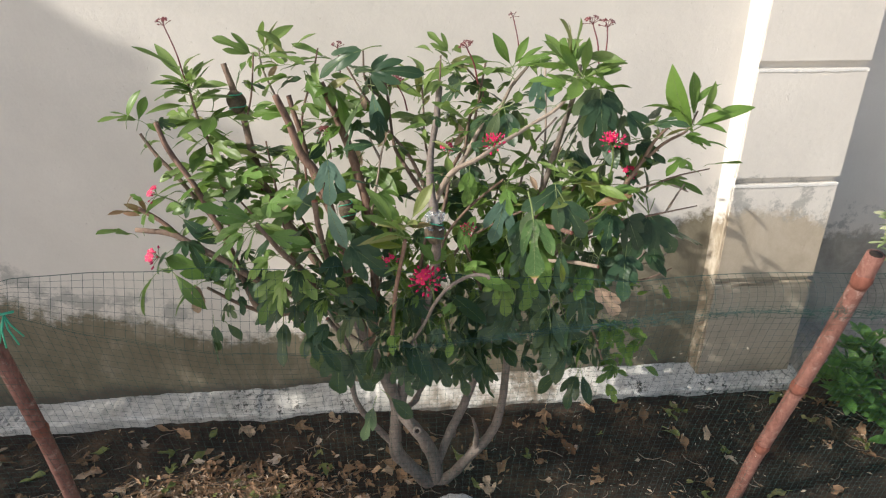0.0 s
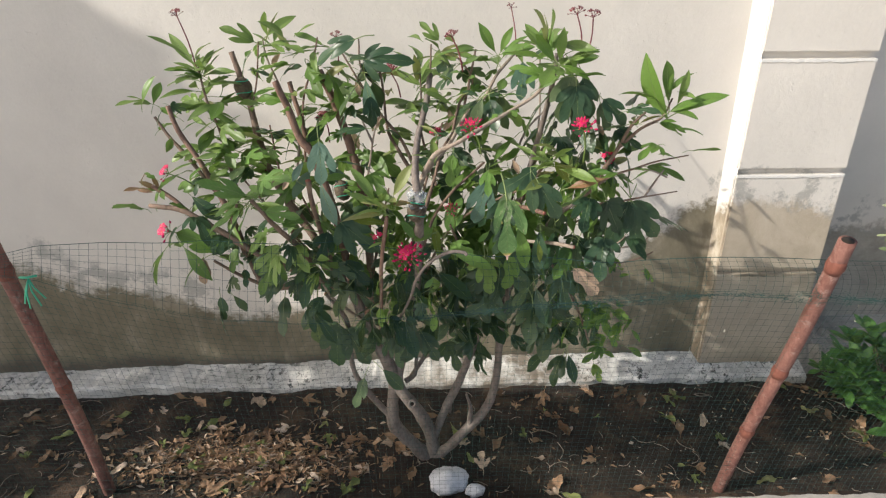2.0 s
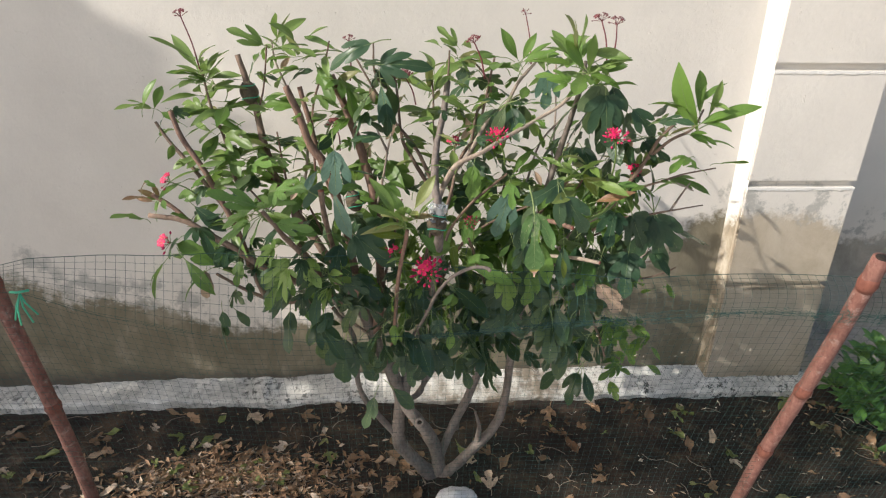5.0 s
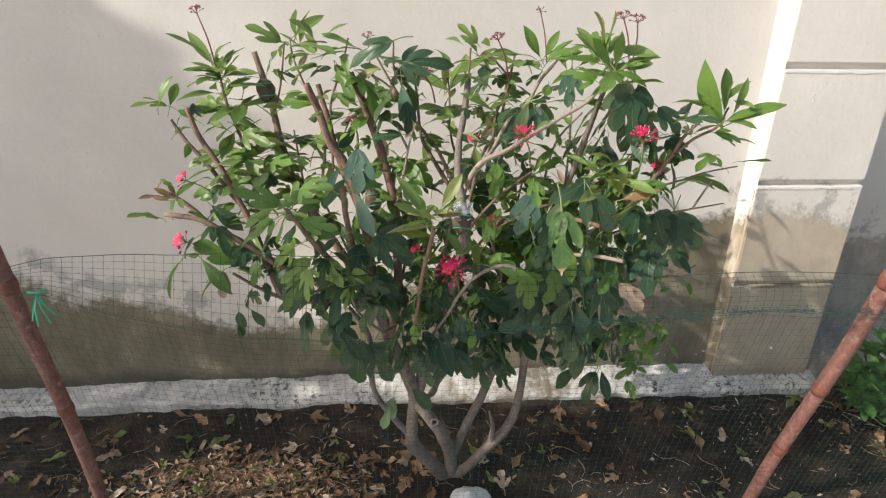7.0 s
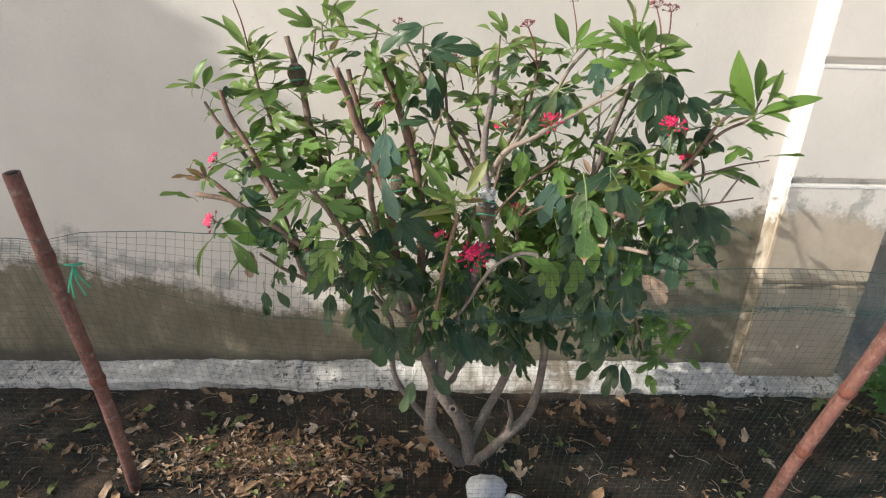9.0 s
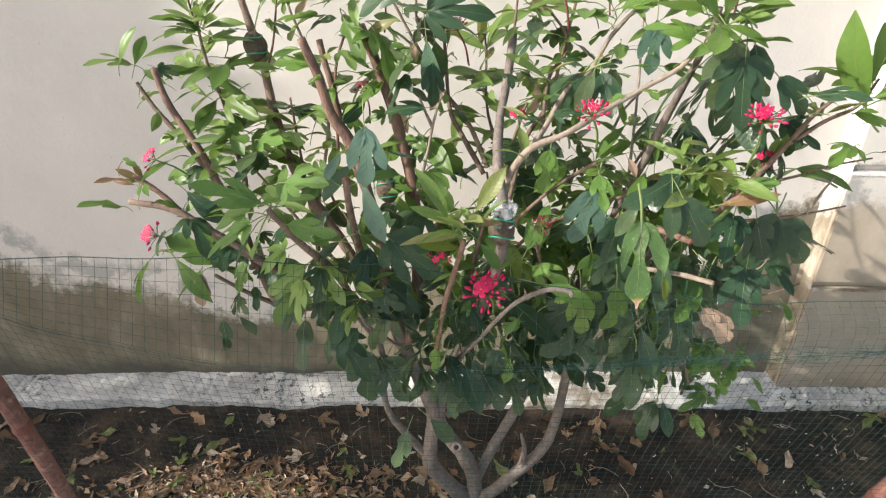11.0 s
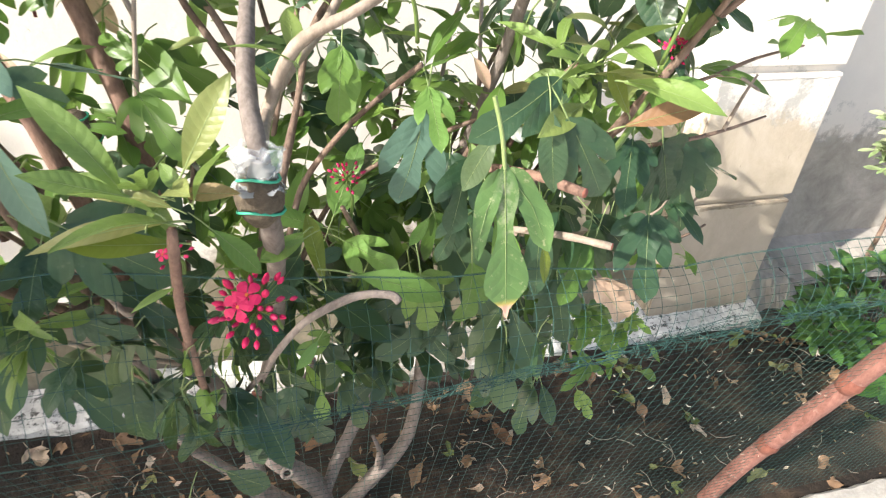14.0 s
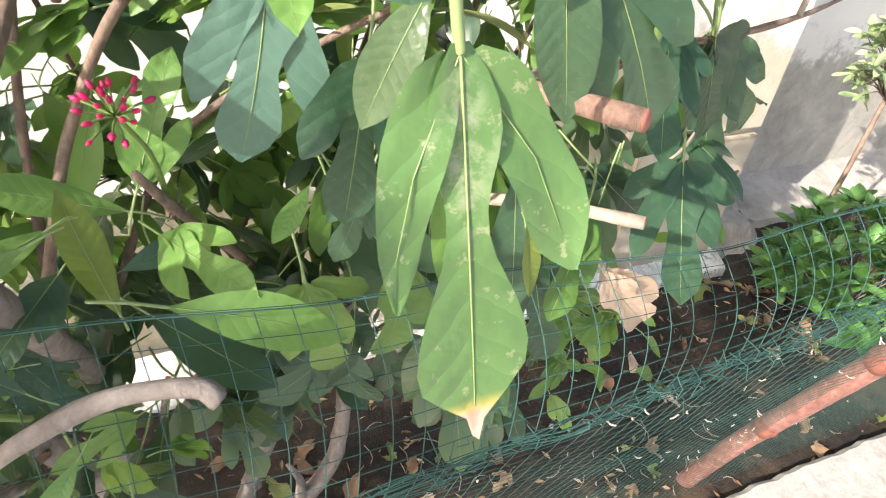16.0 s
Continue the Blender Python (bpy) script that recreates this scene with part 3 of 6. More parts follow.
limb(0.012, 0.004, [(0.481, 1.95, 0.169), (0.484, 1.94, 0.252), (0.467, 1.93, 0.325)], "grey")
limb(0.012, 0.006, [(0.208, 1.94, 0.213), (0.143, 1.93, 0.313), (0.088, 1.92, 0.421), (0.079, 1.9, 0.555), (0.082, 1.88, 0.649), (0.061, 1.86, 0.717), (0.029, 1.84, 0.78)], "grey")
limb(0.01, 0.005, [(0.252, 1.97, 0.355), (0.287, 1.99, 0.374), (0.296, 2.0, 0.447), (0.316, 2.02, 0.512)], "grey")
limb(0.009, 0.005, [(0.268, 2.0, 0.343), (0.345, 2.02, 0.466), (0.356, 2.02, 0.5)], "grey")
limb(0.009, 0.005, [(0.407, 1.98, 0.208), (0.423, 2.0, 0.29), (0.485, 2.03, 0.409)], "grey")
limb(0.0137, 0.0101, [(0.141, 1.9, 0.64), (0.167, 1.86, 0.794), (0.17, 1.82, 0.955), (0.166, 1.82, 1.086), (0.14, 1.85, 1.201), (0.098, 1.89, 1.325), (0.054, 1.91, 1.421)], "red")
limb(0.0122, 0.0086, [(0.107, 1.88, 0.756), (0.096, 1.82, 0.956), (0.079, 1.8, 1.078), (0.046, 1.8, 1.207), (0.01, 1.8, 1.264), (-0.012, 1.8, 1.34), (-0.039, 1.8, 1.409)], "red")
limb(0.0086, 0.0065, [(0.079, 1.8, 1.078), (0.028, 1.86, 1.183), (0.0, 1.88, 1.297), (-0.025, 1.9, 1.394)], "red")
limb(0.013, 0.0079, [(0.066, 1.86, 0.851), (0.005, 1.88, 0.948), (-0.054, 1.9, 1.035), (-0.113, 1.93, 1.132), (-0.144, 1.96, 1.227), (-0.16, 1.98, 1.308), (-0.179, 1.99, 1.388), (-0.2, 2.0, 1.463)], "brown")
limb(0.0115, 0.0085, [(0.247, 1.95, 0.494), (0.298, 1.8, 0.769), (0.317, 1.67, 0.957), (0.323, 1.58, 1.087), (0.323, 1.555, 1.158), (0.315, 1.62, 1.222), (0.321, 1.71, 1.278), (0.341, 1.8, 1.342), (0.355, 1.86, 1.415)], "grey")
limb(0.0029, 0.0022, [(0.355, 1.86, 1.415), (0.358, 1.86, 1.49)], "brown")
limb(0.0075, 0.0035, [(0.322, 1.585, 1.185), (0.33, 1.64, 1.195), (0.362, 1.62, 1.261), (0.42, 1.6, 1.298), (0.472, 1.62, 1.325), (0.549, 1.64, 1.365), (0.597, 1.64, 1.396), (0.635, 1.63, 1.445)], "pale")
limb(0.007, 0.0035, [(0.322, 1.585, 1.185), (0.33, 1.64, 1.195), (0.357, 1.68, 1.225), (0.401, 1.72, 1.265), (0.445, 1.76, 1.329), (0.488, 1.78, 1.362), (0.526, 1.8, 1.424), (0.569, 1.82, 1.468)], "pale")
limb(0.0052, 0.0029, [(0.322, 1.593, 1.074), (0.338, 1.67, 1.11), (0.359, 1.74, 1.157), (0.385, 1.8, 1.228), (0.431, 1.84, 1.292), (0.455, 1.88, 1.371), (0.477, 1.9, 1.474)], "brown")
limb(0.0045, 0.0028, [(0.316, 1.68, 0.945), (0.342, 1.72, 1.02), (0.363, 1.74, 1.067), (0.404, 1.7, 1.141), (0.447, 1.68, 1.19), (0.479, 1.62, 1.242)], "brown")
limb(0.0045, 0.0028, [(0.298, 1.8, 0.77), (0.345, 1.84, 0.87), (0.401, 1.85, 0.974), (0.459, 1.83, 1.035), (0.541, 1.8, 1.09), (0.609, 1.78, 1.125)], "brown")
limb(0.0065, 0.0029, [(0.589, 1.87, 0.981), (0.602, 1.75, 1.123), (0.606, 1.62, 1.208), (0.62, 1.57, 1.255)], "brown")
limb(0.0048, 0.0016, [(0.691, 1.73, 1.065), (0.738, 1.68, 1.128), (0.792, 1.66, 1.188), (0.857, 1.66, 1.211), (0.914, 1.67, 1.226), (1.0, 1.69, 1.235)], "brown")
limb(0.0044, 0.0016, [(0.725, 1.72, 1.064), (0.77, 1.68, 1.109), (0.83, 1.66, 1.126), (0.892, 1.66, 1.137), (0.991, 1.7, 1.137)], "brown")
limb(0.0065, 0.0029, [(0.738, 1.68, 1.128), (0.776, 1.66, 1.202), (0.804, 1.64, 1.269), (0.821, 1.62, 1.325), (0.851, 1.62, 1.357)], "brown")
limb(0.0043, 0.0022, [(0.804, 1.64, 1.269), (0.845, 1.62, 1.319), (0.89, 1.62, 1.344), (0.909, 1.62, 1.388)], "brown")
limb(0.0029, 0.0018, [(0.857, 1.66, 1.211), (0.91, 1.68, 1.199), (0.955, 1.69, 1.178)], "pale")
limb(0.0029, 0.0018, [(0.892, 1.66, 1.137), (0.923, 1.68, 1.174), (0.944, 1.69, 1.199)], "pale")
limb(0.005, 0.0029, [(0.647, 1.8, 0.95), (0.733, 1.78, 0.844), (0.799, 1.78, 0.714), (0.827, 1.78, 0.636)], "brown")
limb(0.0032, 0.0016, [(0.81, 1.72, 0.942), (0.864, 1.7, 0.934), (0.923, 1.7, 0.95), (0.953, 1.7, 0.966)], "brown")
limb(0.0115, 0.0043, [(0.107, 1.88, 0.756), (0.031, 1.86, 0.793), (-0.064, 1.85, 0.803), (-0.149, 1.84, 0.81), (-0.183, 1.83, 0.921), (-0.207, 1.84, 1.001), (-0.238, 1.86, 1.072), (-0.286, 1.88, 1.132), (-0.329, 1.9, 1.185), (-0.382, 1.92, 1.244), (-0.416, 1.93, 1.298)], "brown")
limb(0.0086, 0.0065, [(-0.19, 1.83, 0.921), (-0.204, 1.82, 1.025), (-0.251, 1.83, 1.139), (-0.282, 1.84, 1.204), (-0.327, 1.86, 1.272), (-0.353, 1.88, 1.336)], "red")
limb(0.0115, 0.0072, [(0.095, 1.87, 0.771), (0.003, 1.84, 0.835), (-0.055, 1.82, 0.872), (-0.124, 1.8, 0.921), (-0.177, 1.79, 0.964), (-0.231, 1.79, 1.005), (-0.288, 1.8, 1.037), (-0.341, 1.81, 1.065), (-0.433, 1.83, 1.071)], "brown")
limb(0.0058, 0.0058, [(-0.323, 1.81, 1.062), (-0.37, 1.82, 1.102), (-0.415, 1.83, 1.128)], "red")
limb(0.0065, 0.0036, [(-0.149, 1.84, 0.81), (-0.196, 1.82, 0.848), (-0.236, 1.81, 0.88), (-0.271, 1.8, 0.913)], "brown")
limb(0.0065, 0.0029, [(-0.204, 1.82, 1.025), (-0.21, 1.9, 1.093), (-0.235, 1.94, 1.161), (-0.252, 1.96, 1.251), (-0.282, 1.98, 1.33), (-0.3, 2.0, 1.423)], "brown")
limb(0.0086, 0.0043, [(0.034, 1.84, 0.807), (0.011, 1.7, 0.979), (-0.016, 1.6, 1.082), (-0.035, 1.55, 1.143), (-0.054, 1.53, 1.186)], "brown")
limb(0.0072, 0.0072, [(0.066, 1.84, 0.825), (0.061, 1.72, 1.016), (0.051, 1.68, 1.121), (0.05, 1.66, 1.191)], "brown")
limb(0.0043, 0.0022, [(-0.054, 1.9, 1.035), (-0.021, 1.93, 1.242), (-0.06, 1.95, 1.365), (-0.09, 1.95, 1.45), (-0.095, 1.95, 1.505)], "pale")
limb(0.0029, 0.0022, [(-0.16, 1.98, 1.308), (-0.135, 1.98, 1.383), (-0.116, 1.98, 1.49)], "red")
limb(0.0036, 0.0022, [(0.006, 1.86, 1.183), (-0.002, 1.94, 1.33), (0.032, 1.95, 1.43), (0.052, 1.95, 1.503)], "red")
limb(0.0058, 0.0022, [(0.314, 1.8, 1.169), (0.275, 1.84, 1.245), (0.222, 1.87, 1.307), (0.172, 1.88, 1.384), (0.11, 1.9, 1.49)], "brown")
limb(0.0058, 0.0029, [(0.309, 1.82, 1.148), (0.265, 1.85, 1.216), (0.236, 1.87, 1.271), (0.227, 1.9, 1.367), (0.213, 1.92, 1.463)], "brown")
limb(0.0036, 0.0022, [(0.172, 1.8, 1.108), (0.19, 1.78, 1.19), (0.202, 1.78, 1.255), (0.213, 1.78, 1.301)], "pale")
limb(0.0036, 0.0022, [(0.202, 1.78, 1.255), (0.188, 1.8, 1.279), (0.176, 1.8, 1.307)], "pale")
limb(0.0036, 0.0022, [(0.227, 1.9, 1.367), (0.172, 1.9, 1.423), (0.168, 1.9, 1.502)], "brown")
limb(0.0043, 0.0022, [(0.404, 1.74, 1.26), (0.432, 1.86, 1.339), (0.468, 1.88, 1.4), (0.404, 1.9, 1.48)], "brown")
limb(0.0036, 0.0029, [(0.655, 1.95, 1.106), (0.696, 2.1, 1.256), (0.695, 2.15, 1.439)], "pale")
limb(0.0036, 0.0029, [(0.588, 1.95, 1.107), (0.644, 2.05, 1.215), (0.727, 2.1, 1.29)], "pale")
limb(0.0043, 0.0022, [(0.367, 1.8, 1.131), (0.328, 2.0, 1.226), (0.327, 2.12, 1.335), (0.323, 2.16, 1.395)], "brown")
limb(0.005, 0.0043, [(0.178, 1.9, 0.552), (0.209, 1.68, 0.771), (0.228, 1.56, 0.998), (0.247, 1.5, 1.121), (0.253, 1.49, 1.157)], "red")
limb(0.0038, 0.0042, [(0.254, 1.7, 0.758), (0.295, 1.6, 0.89), (0.314, 1.528, 0.98), (0.346, 1.508, 1.034), (0.391, 1.498, 1.064), (0.424, 1.493, 1.066), (0.433, 1.488, 1.060)], "grey")
limb(0.0058, 0.0036, [(0.066, 1.86, 0.851), (0.071, 1.8, 0.88), (0.068, 1.7, 0.93), (0.067, 1.62, 0.985)], "brown")
limb(0.005, 0.0029, [(0.141, 1.9, 0.64), (0.067, 1.8, 0.774), (0.05, 1.72, 0.871)], "pale")
limb(0.0036, 0.0022, [(0.079, 1.9, 0.555), (0.048, 1.95, 0.564), (-0.018, 2.0, 0.577), (-0.057, 2.02, 0.582)], "brown")
limb(0.0058, 0.0029, [(0.533, 1.97, 0.615), (0.463, 1.8, 0.874), (0.418, 1.7, 1.013), (0.401, 1.67, 1.064)], "brown")
limb(0.0058, 0.0029, [(0.58, 1.93, 0.627), (0.518, 1.75, 0.864), (0.487, 1.66, 0.94)], "brown")
limb(0.0035, 0.0040, [(0.618, 1.525, 1.153), (0.668, 1.57, 1.150), (0.72, 1.617, 1.158), (0.77, 1.66, 1.19), (0.81, 1.70, 1.23)], "green")
limb(0.006, 0.0025, [(0.64, 1.844, 0.974), (0.671, 1.827, 1.067), (0.722, 1.81, 1.195)], "red")
limb(0.006, 0.0025, [(0.562, 1.896, 0.88), (0.568, 1.88, 0.987), (0.606, 1.864, 1.133)], "brown")
limb(0.006, 0.0025, [(0.46, 1.885, 0.869), (0.491, 1.907, 0.974), (0.525, 1.929, 1.13)], "brown")
limb(0.005, 0.0025, [(0.417, 1.923, 0.814), (0.365, 1.926, 0.939), (0.325, 1.929, 1.114)], "red")
limb(0.005, 0.0025, [(0.711, 1.937, 0.859), (0.771, 1.933, 0.964), (0.846, 1.928, 1.112)], "red")
limb(0.006, 0.0025, [(0.161, 1.856, 0.777), (0.192, 1.844, 0.92), (0.235, 1.832, 1.113)], "brown")
limb(0.006, 0.0025, [(0.058, 1.946, 0.808), (0.016, 1.931, 0.941), (-0.05, 1.915, 1.12)], "brown")
limb(0.005, 0.0025, [(-0.003, 1.911, 0.863), (-0.078, 1.891, 0.979), (-0.177, 1.87, 1.134)], "brown")
limb(0.005, 0.0025, [(0.556, 1.942, 0.84), (0.601, 1.922, 1.016), (0.691, 1.902, 1.249)], "brown")
limb(0.005, 0.0025, [(0.29, 1.818, 0.903), (0.322, 1.819, 1.069), (0.385, 1.819, 1.296)], "brown")
limb(0.006, 0.0025, [(-0.065, 1.917, 0.915), (-0.082, 1.931, 1.062), (-0.104, 1.945, 1.269)], "red")
limb(0.006, 0.0025, [(0.627, 1.841, 0.94), (0.725, 1.862, 0.972), (0.892, 1.883, 1.025)], "brown")

tuft((-0.292, 1.99, 1.388), "young", 8, 0.1, -30, 0.03)
tuft((-0.267, 1.97, 1.309), "young", 7, 0.1, -15, 0.04)
tuft((-0.229, 1.95, 1.237), "mid", 6, 0.1, 5, 0.05)
tuft((-0.187, 1.93, 1.164), "mid", 6, 0.1, 5, 0.05)
tuft((0.63, 1.64, 1.479), "young", 8, 0.09, -30, 0.03)
tuft((0.388, 1.9, 1.466), "young", 7, 0.09, -25, 0.03)
tuft((-0.03, 1.95, 1.472), "young", 6, 0.085, -20, 0.03)
tuft((-0.3, 2.0, 1.423), "young", 9, 0.105, -40, 0.03)
tuft((-0.28, 1.98, 1.345), "mid", 9, 0.115, -15, 0.05)
tuft((-0.248, 1.95, 1.265), "young", 8, 0.125, -10, 0.04)
tuft((-0.229, 1.93, 1.188), "mid", 7, 0.11, 10, 0.035)
tuft((-0.417, 1.93, 1.316), "mid", 4, 0.09, -45, 0.035)
tuft((-0.084, 1.95, 1.488), "young", 7, 0.1, -20, 0.035)
tuft((0.003, 1.95, 1.437), "mid", 7, 0.1, 0, 0.04)
tuft((0.085, 1.93, 1.436), "mid", 5, 0.11, 0, 0.04)
tuft((0.173, 1.85, 1.445), "dark", 6, 0.11, 10, 0.05)
tuft((0.193, 1.83, 1.391), "dark", 3, 0.11, 45, 0.035)
tuft((0.319, 2.14, 1.365), "young", 9, 0.13, -50, 0.05)
tuft((0.286, 1.98, 1.31), "young", 8, 0.115, 5, 0.05)
tuft((0.391, 1.8, 1.362), "young", 4, 0.11, -5, 0.035)
tuft((0.411, 1.9, 1.439), "dark", 5, 0.11, 10, 0.04)
tuft((0.528, 1.81, 1.469), "mid", 7, 0.1, -25, 0.03)
tuft((0.504, 1.77, 1.395), "dark", 5, 0.13, 60, 0.03)
tuft((0.642, 1.63, 1.459), "mid", 10, 0.1, -15, 0.035)
tuft((0.667, 1.66, 1.399), "dark", 8, 0.13, 55, 0.05)
tuft((0.741, 1.67, 1.36), "dark", 6, 0.12, 50, 0.05)
tuft((0.828, 1.62, 1.375), "dark", 4, 0.095, -10, 0.05)
tuft((0.905, 1.62, 1.382), "mid", 2, 0.08, -40, 0.02)
tuft((0.873, 1.64, 1.328), "mid", 6, 0.09, 0, 0.05)
tuft((0.817, 1.68, 1.292), "dark", 6, 0.11, 30, 0.05)
tuft((0.625, 1.56, 1.249), "young", 13, 0.082, -20, 0.035)
tuft((0.48, 1.6, 1.254), "mid", 7, 0.115, 15, 0.03)
tuft((0.465, 1.6, 1.201), "dark", 4, 0.12, 65, 0.03)
tuft((0.402, 1.67, 1.056), "mid", 7, 0.12, -25, 0.03)
tuft((0.262, 1.49, 1.17), "young", 8, 0.07, -45, 0.02)
tuft((0.085, 1.66, 1.251), "blue", 5, 0.12, 35, 0.03)
tuft((-0.056, 1.54, 1.188), "fresh", 10, 0.105, -5, 0.03)
tuft((-0.199, 1.9, 1.196), "fresh", 7, 0.11, 5, 0.05)
tuft((-0.131, 1.92, 1.167), "dark", 6, 0.11, 15, 0.05)
tuft((-0.31, 1.9, 1.141), "mid", 5, 0.09, 10, 0.05)
tuft((-0.427, 1.83, 1.125), "red_young", 5, 0.06, -35, 0.02)
tuft((-0.331, 1.81, 1.054), "dark", 5, 0.11, 20, 0.03)
tuft((-0.362, 1.81, 0.991), "mid", 4, 0.11, 20, 0.03)
tuft((-0.279, 1.8, 0.936), "mid", 5, 0.1, 35, 0.04)
tuft((-0.175, 1.82, 0.976), "dark", 7, 0.11, 30, 0.06)
tuft((-0.04, 1.7, 1.041), "fresh", 7, 0.11, 20, 0.05)
tuft((-0.041, 1.8, 0.916), "dark", 7, 0.1, 20, 0.06)
tuft((0.063, 1.62, 0.982), "young", 9, 0.062, 0, 0.02)
tuft((0.089, 1.66, 1.1), "dark", 6, 0.12, 45, 0.05)
tuft((0.007, 1.75, 1.004), "mid", 6, 0.11, 40, 0.05)
tuft((0.076, 1.78, 0.974), "dark", 6, 0.11, 40, 0.06)
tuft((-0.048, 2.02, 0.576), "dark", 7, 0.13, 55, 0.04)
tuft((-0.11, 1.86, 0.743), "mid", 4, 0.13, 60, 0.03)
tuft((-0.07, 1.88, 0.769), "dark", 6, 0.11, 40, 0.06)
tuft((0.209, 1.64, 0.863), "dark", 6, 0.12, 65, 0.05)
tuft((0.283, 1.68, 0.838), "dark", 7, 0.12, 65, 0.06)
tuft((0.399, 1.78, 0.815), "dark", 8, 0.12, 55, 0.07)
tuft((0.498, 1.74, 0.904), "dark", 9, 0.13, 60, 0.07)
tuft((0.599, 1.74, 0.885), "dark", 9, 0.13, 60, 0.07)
tuft((0.436, 1.56, 1.041), "mid", 5, 0.115, 5, 0.03)
tuft((0.346, 1.6, 0.914), "mid", 3, 0.075, 60, 0.03)
tuft((0.693, 1.72, 0.894), "dark", 8, 0.12, 55, 0.07)
tuft((0.828, 1.78, 0.751), "mid", 8, 0.09, 35, 0.06)
tuft((0.765, 1.79, 0.611), "dark", 5, 0.11, 50, 0.03)
tuft((0.852, 1.79, 0.608), "mid", 6, 0.07, 20, 0.05)
tuft((0.901, 1.78, 0.712), "mid", 6, 0.07, 20, 0.05)
tuft((0.565, 1.8, 0.993), "dark", 9, 0.13, 50, 0.08)
tuft((0.639, 1.66, 1.08), "dark", 8, 0.12, 55, 0.06)
tuft((0.728, 1.66, 1.049), "dark", 7, 0.12, 60, 0.05)
tuft((0.166, 1.8, 0.997), "mid", 5, 0.11, 40, 0.05)
tuft((0.198, 1.84, 1.111), "dark", 6, 0.12, 35, 0.06)
tuft((0.154, 1.88, 1.238), "mid", 6, 0.12, 30, 0.05)
tuft((-0.049, 1.88, 1.066), "dark", 6, 0.11, 30, 0.06)
tuft((-0.106, 1.94, 1.24), "mid", 5, 0.11, 20, 0.05)
tuft((0.082, 1.9, 1.323), "dark", 5, 0.11, 20, 0.06)
tuft((0.008, 1.93, 1.347), "mid", 5, 0.11, 10, 0.05)
tuft((0.441, 1.85, 1.138), "mid", 7, 0.11, 25, 0.07)
tuft((0.385, 1.92, 1.213), "dark", 6, 0.11, 25, 0.07)
tuft((0.465, 1.78, 1.051), "dark", 8, 0.12, 45, 0.07)
tuft((0.603, 1.75, 1.255), "mid", 7, 0.11, 25, 0.06)
tuft((0.61, 1.72, 1.103), "mid", 6, 0.12, 50, 0.05)
tuft((0.788, 1.7, 1.225), "dark", 7, 0.11, 35, 0.06)
tuft((0.615, 1.95, 1.347), "mid", 6, 0.1, 10, 0.06)
tuft((0.35, 1.8, 0.928), "dark", 7, 0.12, 45, 0.07)
tuft((0.239, 1.72, 0.966), "dark", 7, 0.12, 45, 0.06)
tuft((0.149, 1.78, 0.889), "dark", 6, 0.12, 50, 0.06)
tuft((0.896, 1.7, 0.925), "mid", 4, 0.05, 20, 0.04)
tuft((-0.272, 1.8, 0.808), "dark", 3, 0.085, 75, 0.02)
tuft((0.09, 1.9, 0.657), "dark", 4, 0.1, 50, 0.04)
tuft((0.49, 1.98, 0.556), "dark", 5, 0.11, 70, 0.05)
tuft((0.711, 1.82, 0.711), "dark", 6, 0.11, 50, 0.06)
tuft((0.26, 1.9, 1.187), "dark", 5, 0.11, 30, 0.06)
tuft((0.854, 1.72, 0.752), "mid", 6, 0.05, 0, 0.03)
tuft((0.843, 1.72, 0.704), "mid", 5, 0.05, 10, 0.03)
tuft((-0.134, 1.97, 1.325), "young", 5, 0.09, -20, 0.04)
tuft((0.039, 1.93, 1.39), "young", 5, 0.09, -10, 0.05)
tuft((0.112, 1.92, 1.363), "mid", 5, 0.1, 10, 0.05)
tuft((0.231, 1.95, 1.418), "young", 5, 0.09, -20, 0.05)
tuft((0.368, 1.95, 1.33), "young", 6, 0.1, -10, 0.05)
tuft((0.476, 1.9, 1.324), "mid", 5, 0.1, 10, 0.05)
tuft((0.611, 1.8, 1.438), "young", 5, 0.09, -20, 0.04)
tuft((0.324, 1.95, 1.238), "young", 6, 0.1, 0, 0.06)
tuft((0.121, 1.9, 1.124), "mid", 6, 0.1, 20, 0.06)
tuft((-0.053, 1.95, 1.158), "mid", 5, 0.1, 10, 0.06)
tuft((-0.242, 1.88, 1.1), "mid", 5, 0.1, 10, 0.05)
tuft((-0.183, 1.86, 1.058), "young", 5, 0.09, 0, 0.05)
tuft((0.81, 1.70, 1.235), "young", 4, 0.085, -25, 0.02)
tuft((0.341, 1.867, 1.15), "dark", 5, 0.104, 37, 0.06)
tuft((0.379, 1.884, 1.107), "mid", 5, 0.105, 29, 0.06)
tuft((0.42, 1.815, 1.165), "mid", 5, 0.107, -4, 0.06)
tuft((0.465, 1.846, 1.105), "mid", 5, 0.091, -5, 0.06)
tuft((0.491, 1.815, 1.177), "mid", 5, 0.092, -1, 0.06)
tuft((0.553, 1.901, 1.105), "young", 5, 0.085, 30, 0.06)
tuft((0.563, 1.799, 1.169), "young", 5, 0.084, -10, 0.06)
tuft((0.649, 1.902, 1.073), "mid", 5, 0.103, 38, 0.06)
tuft((0.644, 1.803, 1.169), "mid", 5, 0.089, 38, 0.06)
tuft((0.729, 1.855, 1.118), "mid", 5, 0.085, 38, 0.06)
tuft((0.738, 1.808, 1.18), "young", 5, 0.089, 8, 0.06)
tuft((0.789, 1.803, 1.128), "mid", 5, 0.088, 7, 0.06)
tuft((0.478, 1.894, 1.019), "mid", 5, 0.098, 25, 0.06)
tuft((0.528, 1.789, 1.027), "dark", 5, 0.105, 14, 0.06)
